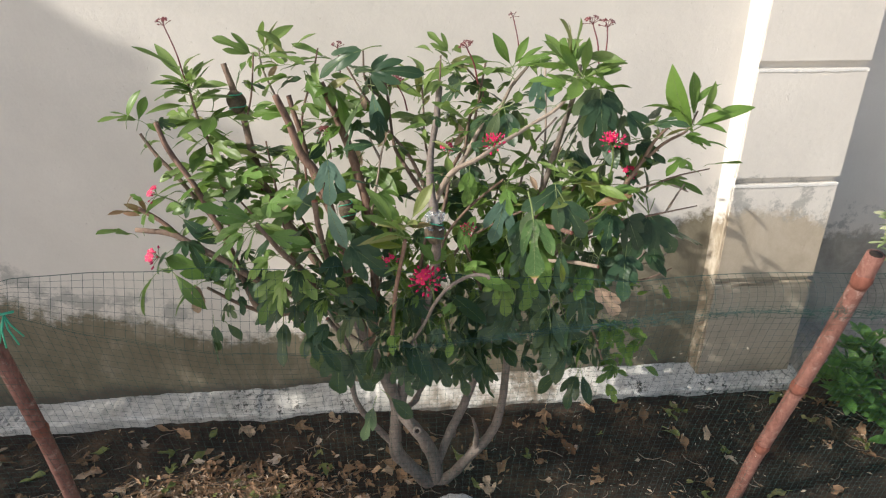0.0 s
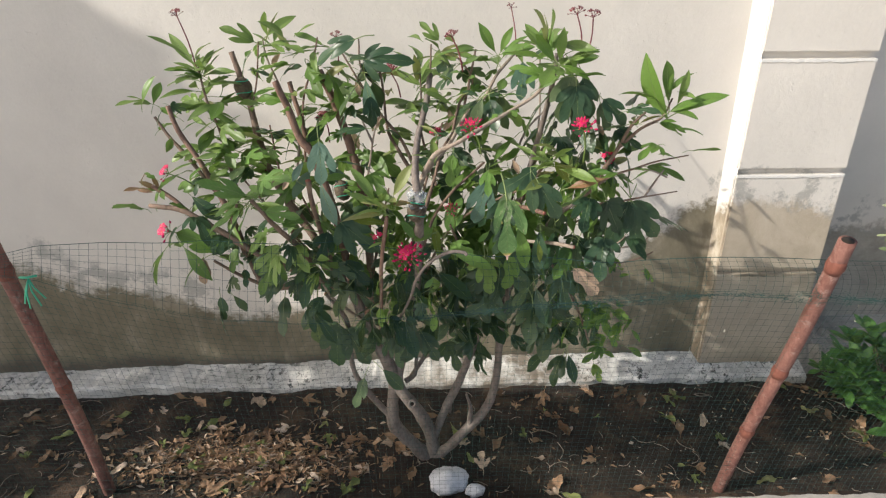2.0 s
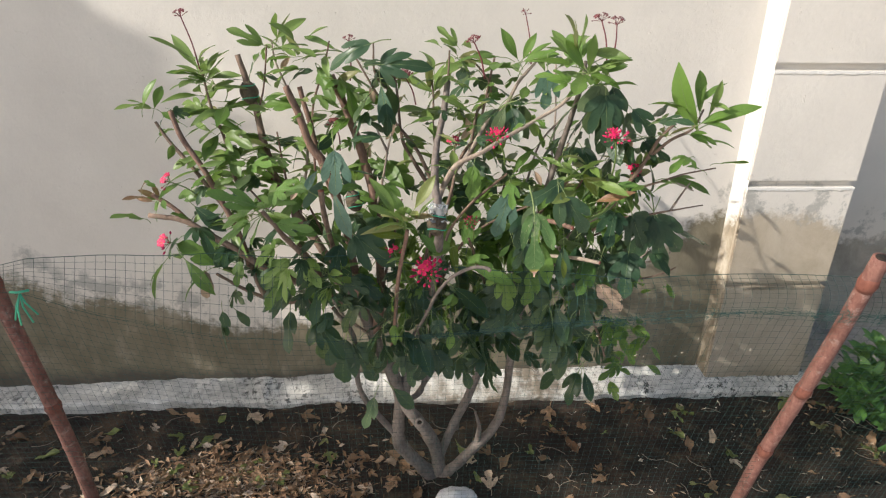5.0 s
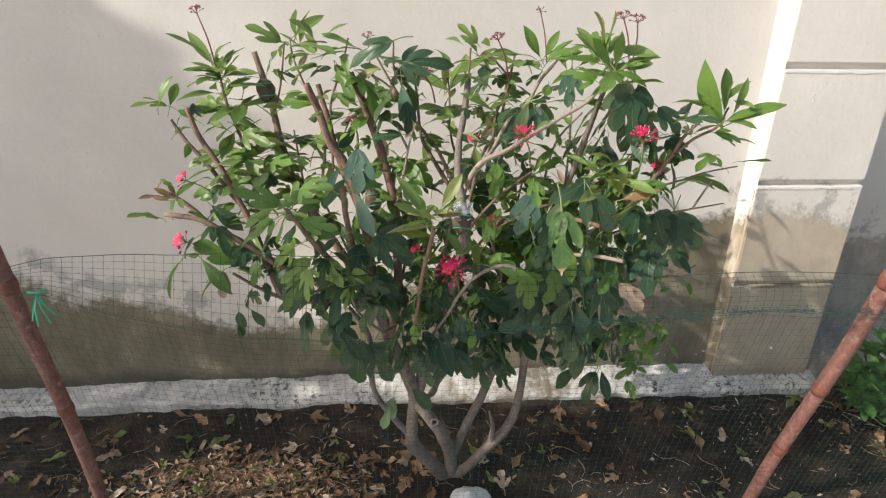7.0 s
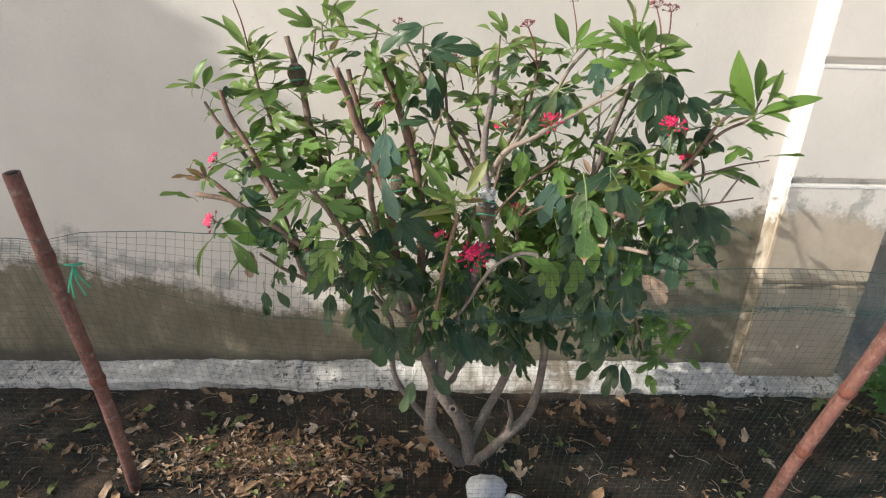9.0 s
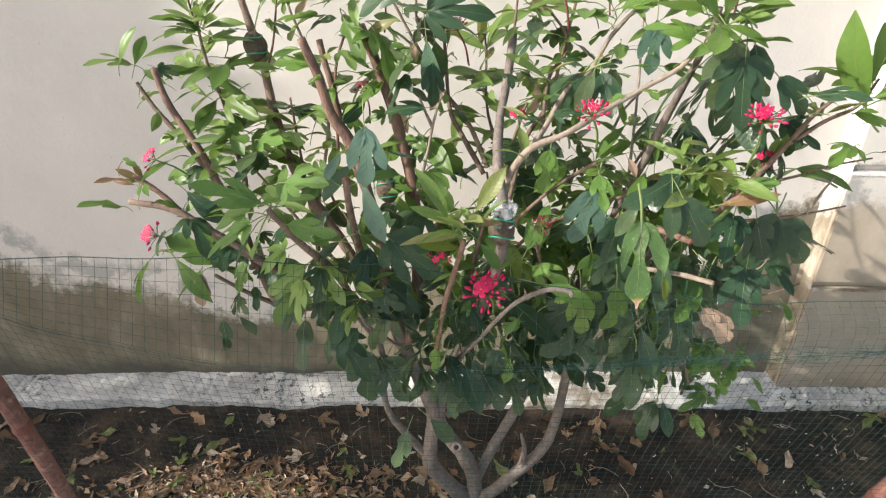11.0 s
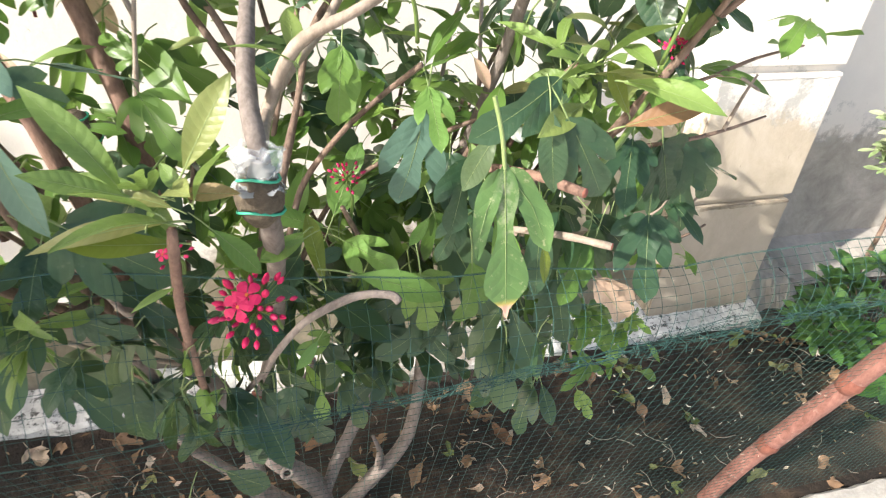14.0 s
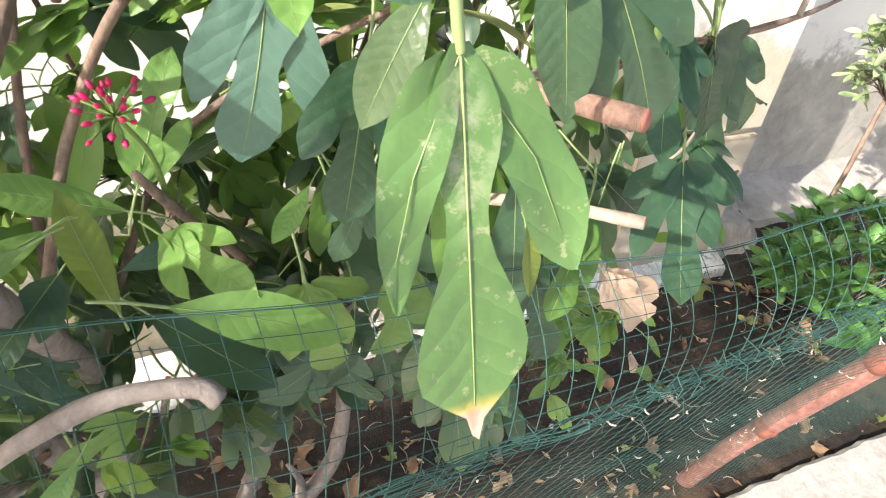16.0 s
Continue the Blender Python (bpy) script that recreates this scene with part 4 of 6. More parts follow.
tuft((0.632, 1.824, 0.986), "young", 5, 0.094, -1, 0.06)
tuft((0.39, 1.816, 1.066), "mid", 5, 0.108, 8, 0.06)
tuft((0.85, 1.837, 1.159), "young", 5, 0.091, 19, 0.06)
tuft((0.347, 1.841, 1.08), "mid", 5, 0.101, 31, 0.06)
tuft((0.345, 1.945, 0.979), "mid", 5, 0.103, 46, 0.06)
tuft((0.293, 1.944, 0.912), "mid", 5, 0.095, 45, 0.06)
tuft((0.411, 1.868, 1.05), "mid", 5, 0.083, 37, 0.06)
tuft((0.458, 1.928, 1.056), "mid", 5, 0.081, 47, 0.06)
tuft((0.455, 1.85, 1.003), "mid", 5, 0.095, 18, 0.06)
tuft((0.524, 1.856, 1.068), "mid", 5, 0.108, 27, 0.06)
tuft((0.52, 1.874, 0.986), "mid", 5, 0.089, 40, 0.06)
tuft((0.593, 1.909, 0.869), "dark", 5, 0.101, 50, 0.06)
tuft((0.616, 1.858, 1.032), "mid", 5, 0.082, 30, 0.06)
tuft((0.556, 1.942, 0.812), "mid", 5, 0.087, 30, 0.06)
tuft((0.429, 1.931, 0.88), "mid", 5, 0.1, 7, 0.06)
tuft((0.326, 1.948, 0.8), "dark", 5, 0.081, 25, 0.06)
tuft((0.662, 1.932, 1.055), "mid", 5, 0.109, 28, 0.06)
tuft((0.756, 1.855, 1.06), "mid", 5, 0.083, 22, 0.06)
tuft((0.462, 1.819, 1.208), "dark", 6, 0.09, 23, 0.07)
tuft((0.571, 1.93, 1.258), "mid", 6, 0.114, 23, 0.07)
tuft((0.672, 1.863, 1.18), "dark", 6, 0.091, 14, 0.07)
tuft((0.761, 1.861, 1.084), "mid", 6, 0.084, 41, 0.07)
tuft((0.603, 1.869, 1.099), "mid", 6, 0.102, 25, 0.07)
tuft((0.527, 1.844, 0.992), "mid", 6, 0.097, 26, 0.07)
tuft((0.752, 1.871, 0.925), "dark", 6, 0.093, 39, 0.07)
tuft((0.857, 1.901, 0.966), "dark", 6, 0.101, 2, 0.07)
tuft((0.442, 1.84, 1.077), "dark", 6, 0.105, 14, 0.07)
tuft((0.37, 1.863, 1.003), "dark", 6, 0.105, 48, 0.07)
tuft((0.848, 1.844, 1.106), "mid", 6, 0.1, 1, 0.07)
tuft((0.275, 1.871, 1.1), "dark", 6, 0.091, 14, 0.07)
tuft((0.633, 1.838, 1.027), "dark", 6, 0.103, 40, 0.07)
tuft((0.703, 1.845, 1.262), "dark", 6, 0.092, 47, 0.07)
tuft((0.777, 1.853, 1.183), "mid", 6, 0.11, 34, 0.07)
tuft((0.563, 1.927, 1.163), "dark", 6, 0.098, 26, 0.07)
tuft((0.885, 1.822, 1.014), "dark", 6, 0.113, 24, 0.07)
tuft((0.415, 1.89, 1.142), "dark", 6, 0.103, 21, 0.07)
tuft((0.29, 1.954, 0.968), "mid", 5, 0.113, 21, 0.05)
tuft((0.258, 1.992, 0.813), "mid", 5, 0.098, 22, 0.05)
tuft((0.249, 1.984, 0.697), "mid", 5, 0.097, 40, 0.05)
tuft((0.242, 1.903, 0.791), "mid", 5, 0.105, 25, 0.05)
tuft((0.34, 1.902, 0.93), "mid", 5, 0.109, 7, 0.05)
tuft((0.22, 1.966, 0.875), "mid", 5, 0.115, 39, 0.05)
tuft((0.269, 1.9, 1.006), "mid", 5, 0.112, 4, 0.05)
tuft((0.319, 1.996, 0.727), "mid", 5, 0.102, 22, 0.05)
tuft((0.453, 1.93, 0.752), "mid", 5, 0.099, 27, 0.05)
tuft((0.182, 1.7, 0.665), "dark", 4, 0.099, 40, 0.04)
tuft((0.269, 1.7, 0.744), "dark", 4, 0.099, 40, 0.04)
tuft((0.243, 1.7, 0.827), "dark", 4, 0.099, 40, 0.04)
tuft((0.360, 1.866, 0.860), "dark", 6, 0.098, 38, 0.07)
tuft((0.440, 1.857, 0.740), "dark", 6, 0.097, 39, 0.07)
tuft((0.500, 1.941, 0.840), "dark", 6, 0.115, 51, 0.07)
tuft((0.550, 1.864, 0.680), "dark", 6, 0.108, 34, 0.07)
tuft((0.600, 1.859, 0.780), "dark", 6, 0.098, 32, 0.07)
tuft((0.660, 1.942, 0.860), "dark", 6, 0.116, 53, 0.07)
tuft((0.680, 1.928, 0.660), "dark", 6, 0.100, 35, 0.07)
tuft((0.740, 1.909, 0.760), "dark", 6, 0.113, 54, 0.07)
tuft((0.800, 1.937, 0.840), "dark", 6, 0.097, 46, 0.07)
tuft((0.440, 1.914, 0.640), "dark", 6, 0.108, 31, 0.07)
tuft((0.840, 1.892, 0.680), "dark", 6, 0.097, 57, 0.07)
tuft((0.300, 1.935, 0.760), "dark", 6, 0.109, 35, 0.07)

limb(0.0050, 0.0055, [(0.545, 1.62, 1.13), (0.575, 1.55, 1.152), (0.604, 1.487, 1.161)], "red")
limb(0.0050, 0.0050, [(0.60, 1.67, 1.015), (0.655, 1.61, 1.035), (0.698, 1.559, 1.045)], "pale")
limb(0.0042, 0.0018, [(0.60, 1.80, 0.93), (0.68, 1.72, 0.965), (0.748, 1.70, 0.973), (0.829, 1.71, 0.974), (0.914, 1.72, 0.978), (0.962, 1.73, 1.014)], "pale")
limb(0.0022, 0.0014, [(0.829, 1.71, 0.974), (0.86, 1.70, 1.0), (0.872, 1.70, 1.02)], "pale")


def knot_hole(at, way, r):
    at, way = Vector(at), Vector(way).normalized()
    side = way.orthogonal().normalized()
    v, f = [], []
    tube([at + (side * math.cos(k * 0.524) + way.cross(side) * math.sin(k * 0.524)) * r for k in range(13)], lambda s: r * 0.42, 6, 0.2, v, f)
    part("knot", mesh_of("knot", v, f, M_GREY), shrub)
    # solid dark plug drawn for the shade in the hole
    v, f = [], []
    tube([at - way * r * 0.5, at + way * r * 0.12], lambda s: r * 0.85, 10, 0, v, f)
    part("knot_hole", mesh_of("knot_hole", v, f, M_HOLLOW_SHADE), shrub, "dark plug painted as the shaded hollow of a cut stem")


knot_hole((0.279, 1.862, 0.342), (0.12, -0.9, 0.35), 0.011)


def leaf_pose(at, az, down, size, roll, offset, hint=(0, 0, 1)):
    way = Vector((math.cos(az) * math.cos(down), math.sin(az) * math.cos(down), -math.sin(down)))
    right = way.cross(Vector(hint))
    right = right.normalized() if right.length > 1e-4 else Vector((1, 0, 0))
    up = right.cross(way)
    m = Matrix((right, way, up)).transposed()
    return Matrix.LocRotScale(Vector(at) + Vector(offset), (m @ Matrix.Rotation(roll, 3, "Y")).to_quaternion(), Vector((size, size, size)))


def side_shoots():
    """Leaves in twos and threes along the thinner branches."""
    rng = random.Random(17)
    for path, r in SPRAYS:
        run = 0.0
        for a, c in zip(path, path[1:]):
            run += (c - a).length
            if run < 0.07 or rng.random() < 0.5:
                continue
            run = 0.0
            if c.z < 0.78 or (c.x > 0.85 and c.z < 1.2):
                continue
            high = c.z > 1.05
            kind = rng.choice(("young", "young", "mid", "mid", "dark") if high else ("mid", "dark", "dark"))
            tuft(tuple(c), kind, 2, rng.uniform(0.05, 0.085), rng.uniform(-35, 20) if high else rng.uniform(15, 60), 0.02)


side_shoots()


def crowded(p):
    """The airy front of the shrub, where only the single large leaves hang."""
    return (p.y < 1.585 and 0.28 < p.x < 0.80 and 0.95 < p.z < 1.36) or (p.y < 1.70 and 0.26 < p.x < 0.62 and 0.94 < p.z < 1.30) or (p.y < 1.78 and 0.24 < p.x < 0.52 and 0.92 < p.z < 1.15)


def grow_leaves():
    rng = random.Random(11)
    single, verts, faces, tones, mats = 0, [], [], [], []
    for at, kind, count, size, droop, spread in sorted(TUFTS, key=lambda c: c[0][1]):
        start = rng.uniform(0, 6.28)
        for k in range(round(count * (1.2 if kind == "young" else 0.85 if at[2] > 1.0 else 1.15 if at[0] > 0.25 else 0.85))):
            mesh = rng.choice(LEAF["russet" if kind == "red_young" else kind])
            az = start + k * 2.4 + rng.uniform(-0.3, 0.3)
            down = radians(droop + rng.uniform(-28, 28))
            s = size * rng.uniform(0.66, 1.06)
            off = [rng.gauss(0, spread * 0.5) for _ in range(3)]
            reach = s * (0.40 if kind in ("dark", "mid", "blue", "fresh") else 0.16)
            off = [o + reach * c for o, c in zip(off, (math.cos(az) * math.cos(down), math.sin(az) * math.cos(down), -math.sin(down)))]
            m = leaf_pose(at, az, down, s, rng.uniform(-0.4, 0.4), off, (rng.uniform(-0.7, 0.3), rng.uniform(-0.9, 0.3), 0.8))
            end = m @ Vector((0, 1, -0.1))
            spots = [m @ Vector(q) for q in ((0, 0, 0), (0, 0.5, 0), (0, 1, -0.1), (-0.3, 0.5, 0), (0.3, 0.5, 0))]
            if any(crowded(q) and (kind != "young" or q.z < 1.18) for q in spots):
                continue
            if end.z < 0.64 and end.x < 0.0:
                continue
            if single < 255:
                part("leaf", mesh, shrub).matrix_basis = m
                single += 1
            else:
                base, tone = len(verts), rng.random()
                verts += [m @ v.co for v in mesh.vertices]
                faces += [tuple(base + i for i in p.vertices) for p in mesh.polygons]
                tones += [tone] * len(mesh.vertices)
                mats += [kind if p.material_index == 0 else "vein" for p in mesh.polygons]
    me = mesh_of("foliage", verts, faces, M_YOUNG)
    order = ["young", "mid", "dark", "blue", "red_young", "fresh", "vein"]
    for m in (M_MID, M_DARK, M_BLUE, M_RUSSET, M_FRESH, M_VEIN):
        me.materials.append(m)
    me.polygons.foreach_set("material_index", [order.index(k) for k in mats])
    me.attributes.new("tone", "FLOAT", "POINT").data.foreach_set("value", tones)
    tagged(part("foliage", me, shrub), kind="stuff")


grow_leaves()


def set_leaf(base, tip, kind, shape, face=(0, -0.55, 0.83), label="", mesh=None):
    """A leaf whose blade runs from base to tip and whose upper side looks towards face."""
    base, tip = Vector(base), Vector(tip)
    way = (tip - base).normalized()
    right = way.cross(Vector(face)).normalized()
    turn = Matrix((right, way, right.cross(way))).transposed()
    size = (tip - base).length
    ob = part("leaf", mesh or LEAF[kind][shape], shrub, label)
    ob.matrix_basis = Matrix.LocRotScale(base, turn.to_quaternion(), Vector((size, size, size)))
    return ob


def spotted_leaf_mesh():
    """The large hanging three-lobed leaf with a scorched, withered tip."""
    v, f = [], []
    blade(v, f, 1.0, (0.025, 0.062, 0.084, 0.088, 0.076, 0.058, 0.050, 0.056, 0.076, 0.106, 0.134, 0.154, 0.163, 0.150, 0.090, 0.022, 0.004), (0, 0, 0), 0, -0.02, 0.09, 0.014, 1.0, 0.02)
    blade(v, f, 0.57, (0.02, 0.06, 0.072, 0.074, 0.074, 0.072, 0.070, 0.066, 0.058, 0.036, 0.006), (0.03, 0.02, -0.003), -0.52, -0.01, 0.12, 0.018, 0.2, -0.13)
    blade(v, f, 0.62, (0.02, 0.065, 0.082, 0.086, 0.088, 0.092, 0.098, 0.098, 0.085, 0.05, 0.006), (-0.03, 0.02, -0.003), 0.63, -0.01, 0.12, 0.018, 2.2, 0.12)
    green = len(f)
    tube([Vector((0.02 * s * s, s, 0.02 * s * s + 0.003)) for s in [k / 10 for k in range(10)]], lambda s: 0.0045 * (1 - 0.7 * s), 4, 0, v, f, False)
    tube([Vector((0.0, 0.02, 0.002)), Vector((-0.18, 0.27, 0.006)), Vector((-0.26, 0.48, 0.006))], lambda s: 0.0035 * (1 - 0.8 * s), 3, 0, v, f, False)
    tube([Vector((0.0, 0.02, 0.002)), Vector((0.13, 0.27, 0.006)), Vector((0.19, 0.46, 0.006))], lambda s: 0.0035 * (1 - 0.8 * s), 3, 0, v, f, False)
    tube(smooth_path([(0.10, -0.42, 0.10), (0.04, -0.2, 0.06), (0, 0.02, 0)], 4), lambda s: 0.014, 6, 0, v, f, False)
    me = mesh_of("spotted_leaf", v, f, M_HERO)
    me.materials.append(M_VEIN)
    me.polygons.foreach_set("material_index", [0] * green + [1] * (len(f) - green))
    return me


set_leaf((0.517, 1.475, 1.200), (0.520, 1.436, 1.071), "mid", 0, (0.05, -0.95, 0.3), "large spotted lobed leaf with a scorched tip", spotted_leaf_mesh())
set_leaf((0.394, 1.715, 1.029), (0.430, 1.722, 1.118), "fresh", 1, (-0.1, -0.85, 0.5))
set_leaf((0.380, 1.720, 1.009), (0.308, 1.700, 1.051), "fresh", 0, (-0.1, -0.55, 0.83))
set_leaf((0.353, 1.640, 1.051), (0.315, 1.570, 1.068), "fresh", 0, (-0.1, -0.6, 0.8))
set_leaf((0.372, 1.648, 0.978), (0.357, 1.660, 1.062), "olive", 0, (0.5, -0.8, 0.3))
set_leaf((0.407, 1.607, 1.010), (0.507, 1.581, 0.991), "fresh", 0, (-0.1, -0.5, 0.85))
set_leaf((0.403, 1.690, 1.004), (0.447, 1.600, 1.022), "fresh", 1, (-0.1, -0.7, 0.7))
set_leaf((0.488, 1.640, 1.188), (0.469, 1.632, 1.078), "blue", 0, (-0.1, -0.9, 0.4))
set_leaf((0.487, 1.622, 1.220), (0.484, 1.550, 1.190), "fresh", 1, (-0.1, -0.8, 0.6))
set_leaf((0.590, 1.545, 1.249), (0.516, 1.500, 1.208), "dark", 3, (0.1, -0.9, 0.4))
set_leaf((0.578, 1.530, 1.225), (0.581, 1.500, 1.155), "dark", 1, (-0.1, -0.9, 0.4))
set_leaf((0.596, 1.530, 1.217), (0.646, 1.505, 1.137), "dark", 2, (-0.1, -0.9, 0.4))
set_leaf((0.879, 1.730, 1.101), (0.829, 1.700, 0.994), "dark", 2, (-0.1, -0.9, 0.4))
set_leaf((0.884, 1.730, 1.101), (0.913, 1.700, 0.951), "dark", 0, (-0.1, -0.9, 0.4))
set_leaf((0.890, 1.730, 1.099), (0.967, 1.700, 1.003), "dark", 2, (-0.1, -0.9, 0.4))
set_leaf((0.270, 1.495, 1.205), (0.309, 1.487, 1.275), "young", 1, (-0.3, -0.9, 0.2))
set_leaf((0.226, 1.490, 1.192), (0.200, 1.480, 1.271), "young", 4, (0.3, -0.8, 0.5))
set_leaf((0.230, 1.490, 1.187), (0.173, 1.470, 1.222), "young", 0, (0.1, -0.6, 0.8))
set_leaf((0.250, 1.500, 1.158), (0.163, 1.470, 1.176), "young", 3, (0.0, -0.5, 0.85))
set_leaf((0.248, 1.505, 1.135), (0.177, 1.480, 1.155), "olive", 0, (0.0, -0.6, 0.8))
set_leaf((0.251, 1.505, 1.141), (0.243, 1.500, 1.183), "young", 4, (0.2, -0.8, 0.5))
set_leaf((0.259, 1.500, 1.182), (0.307, 1.470, 1.197), "russet", 0, (0.0, -0.5, 0.85))
set_leaf((0.279, 1.510, 1.142), (0.317, 1.500, 1.103), "mid", 0, (0.0, -0.7, 0.7))
set_leaf((0.353, 1.600, 1.069), (0.310, 1.570, 1.063), "fresh", 0, (0.0, -0.7, 0.7))
set_leaf((0.713, 1.575, 1.227), (0.764, 1.560, 1.237), "fresh", 0, (-0.1, -0.7, 0.7))
set_leaf((0.664, 1.540, 1.201), (0.737, 1.510, 1.235), "russet", 0, (0.0, -0.6, 0.8))
set_leaf((0.664, 1.550, 1.216), (0.665, 1.530, 1.269), "young", 3, (-0.2, -0.9, 0.2))
set_leaf((0.671, 1.550, 1.211), (0.628, 1.530, 1.263), "olive", 0, (0.2, -0.9, 0.2))
set_leaf((0.541, 1.560, 1.193), (0.505, 1.550, 1.139), "dark", 1, (-0.2, -0.8, 0.5))
set_leaf((0.530, 1.600, 1.112), (0.518, 1.595, 1.090), "young", 4, (0, -0.8, 0.5))
set_leaf((0.542, 1.650, 1.058), (0.511, 1.620, 1.003), "dark", 4, (0, -0.8, 0.6))
set_leaf((0.498, 1.640, 1.057), (0.472, 1.610, 1.040), "fresh", 0, (-0.3, -0.8, 0.5))
set_leaf((0.510, 1.670, 1.108), (0.479, 1.650, 1.088), "fresh", 0, (0, -0.7, 0.7))
set_leaf((0.608, 1.560, 1.060), (0.620, 1.550, 1.010), "olive", 0, (0.3, -0.9, 0.3))
set_leaf((0.340, 1.720, 1.123), (0.320, 1.660, 1.124), "fresh", 0, (0, -0.6, 0.8))
set_leaf((0.346, 1.660, 1.008), (0.318, 1.600, 1.000), "dark", 3, (0, -0.8, 0.6))
set_leaf((0.348, 1.550, 1.024), (0.322, 1.560, 1.043), "dark", 1, (0, -0.8, 0.6))
set_leaf((0.363, 1.740, 0.942), (0.415, 1.780, 0.933), "blue", 1, (0, -0.8, 0.6))
set_leaf((0.373, 1.600, 0.932), (0.339, 1.560, 0.950), "fresh", 1, (0, -0.8, 0.6))
set_leaf((0.357, 1.540, 0.980), (0.335, 1.520, 0.958), "fresh", 0, (0, -0.9, 0.4))
set_leaf((0.523, 1.700, 0.850), (0.528, 1.680, 0.785), "dark", 1, (0, -0.9, 0.4))
set_leaf((0.570, 1.700, 0.827), (0.562, 1.680, 0.772), "dark", 2, (0, -0.9, 0.4))
set_leaf((0.669, 1.720, 0.776), (0.659, 1.700, 0.711), "dark", 1, (0, -0.9, 0.4))
set_leaf((0.712, 1.600, 0.968), (0.776, 1.585, 0.889), "crisp", 1, (-0.2, -0.9, 0.3))
set_leaf((0.79, 1.64, 1.135), (0.837, 1.653, 1.036), "dark", 0, (0.0, -0.9, 0.4))
set_leaf((0.7, 1.62, 1.02), (0.66, 1.57, 0.955), "mid", 1, (0, -0.9, 0.4))
set_leaf((0.52, 1.58, 1.16), (0.5, 1.545, 1.09), "dark", 2, (0, -0.9, 0.4))
set_leaf((0.52, 1.7, 1.03), (0.547, 1.68, 0.939), "mid", 5, (0, -0.9, 0.4))
set_leaf((0.565, 1.6, 1.08), (0.59, 1.56, 0.99), "mid", 0, (0, -0.9, 0.4))
set_leaf((0.62, 1.6, 1.07), (0.615, 1.56, 0.98), "dark", 1, (0, -0.9, 0.4))
set_leaf((0.55, 1.62, 1.0), (0.555, 1.6, 0.9), "mid", 3, (0, -0.9, 0.4))
set_leaf((0.49, 1.64, 0.98), (0.5, 1.61, 0.88), "mid", 4, (0, -0.9, 0.4))
set_leaf((0.115, 1.95, 1.261), (0.152, 1.93, 1.203), "crisp", 0, (0, -0.9, 0.3))
set_leaf((-0.282, 1.76, 0.939), (-0.293, 1.74, 0.866), "crisp", 1, (0, -0.9, 0.3))
set_leaf((-0.052, 1.95, 1.465), (-0.075, 1.94, 1.433), "crisp", 0, (0, -0.9, 0.3))
set_leaf((0.402, 1.85, 1.326), (0.417, 1.84, 1.285), "crisp", 0, (0, -0.9, 0.3))
set_leaf((0.903, 1.62, 1.344), (0.802, 1.60, 1.460), "mid", 2, (-0.75, -0.6, -0.3))
set_leaf((0.900, 1.62, 1.384), (0.875, 1.60, 1.470), "mid", 0, (0.3, -0.95, 0.1))
set_leaf((0.923, 1.62, 1.377), (0.931, 1.60, 1.452), "young", 0, (0.1, -0.9, 0.4))
set_leaf((0.927, 1.62, 1.356), (1.014, 1.60, 1.419), "mid", 2, (-0.6, -0.5, 0.6))
set_leaf((0.904, 1.61, 1.359), (0.954, 1.59, 1.399), "mid", 2, (-0.2, -0.6, 0.8))
set_leaf((0.672, 1.62, 1.444), (0.649, 1.6, 1.339), "dark", 2, (-0.1, -0.9, 0.4))
set_leaf((0.698, 1.62, 1.435), (0.729, 1.6, 1.348), "dark", 4, (-0.1, -0.9, 0.4))
set_leaf((0.682, 1.61, 1.419), (0.691, 1.59, 1.307), "dark", 0, (-0.1, -0.9, 0.4))
set_leaf((0.749, 1.62, 1.387), (0.807, 1.6, 1.336), "dark", 2, (-0.2, -0.8, 0.6))
set_leaf((0.576, 1.72, 1.459), (0.58, 1.7, 1.373), "blue", 0, (-0.1, -0.9, 0.4))
set_leaf((0.482, 1.72, 1.376), (0.452, 1.7, 1.308), "dark", 1, (-0.1, -0.9, 0.4))
set_leaf((0.631, 1.62, 1.472), (0.582, 1.6, 1.527), "mid", 0, (0.2, -0.9, 0.3))
set_leaf((0.643, 1.62, 1.472), (0.639, 1.6, 1.538), "mid", 2, (-0.1, -0.9, 0.4))
set_leaf((0.65, 1.62, 1.464), (0.723, 1.6, 1.501), "young", 0, (-0.2, -0.7, 0.7))
set_leaf((0.644, 1.61, 1.462), (0.708, 1.59, 1.451), "mid", 2, (-0.2, -0.6, 0.8))
set_leaf((0.518, 1.8, 1.476), (0.475, 1.78, 1.539), "mid", 2, (-0.1, -0.9, 0.4))
set_leaf((0.532, 1.8, 1.476), (0.549, 1.78, 1.534), "mid", 2, (-0.1, -0.9, 0.4))
set_leaf((0.53, 1.79, 1.47), (0.61, 1.77, 1.498), "mid", 0, (-0.2, -0.7, 0.7))
set_leaf((0.089, 1.64, 1.292), (0.096, 1.62, 1.19), "blue", 0, (-0.1, -0.9, 0.4))
set_leaf((0.044, 1.66, 1.238), (0.012, 1.64, 1.197), "blue", 1, (-0.1, -0.9, 0.4))
set_leaf((0.189, 1.82, 1.406), (0.202, 1.8, 1.297), "blue", 1, (-0.1, -0.9, 0.4))
set_leaf((0.084, 1.88, 1.341), (0.172, 1.86, 1.387), "mid", 0, (-0.2, -0.8, 0.5))
set_leaf((0.407, 1.66, 1.251), (0.397, 1.64, 1.175), "mid", 1, (-0.1, -0.9, 0.4))
set_leaf((0.058, 1.86, 0.662), (0.027, 1.84, 0.494), "dark", 2, (-0.1, -0.9, 0.4))
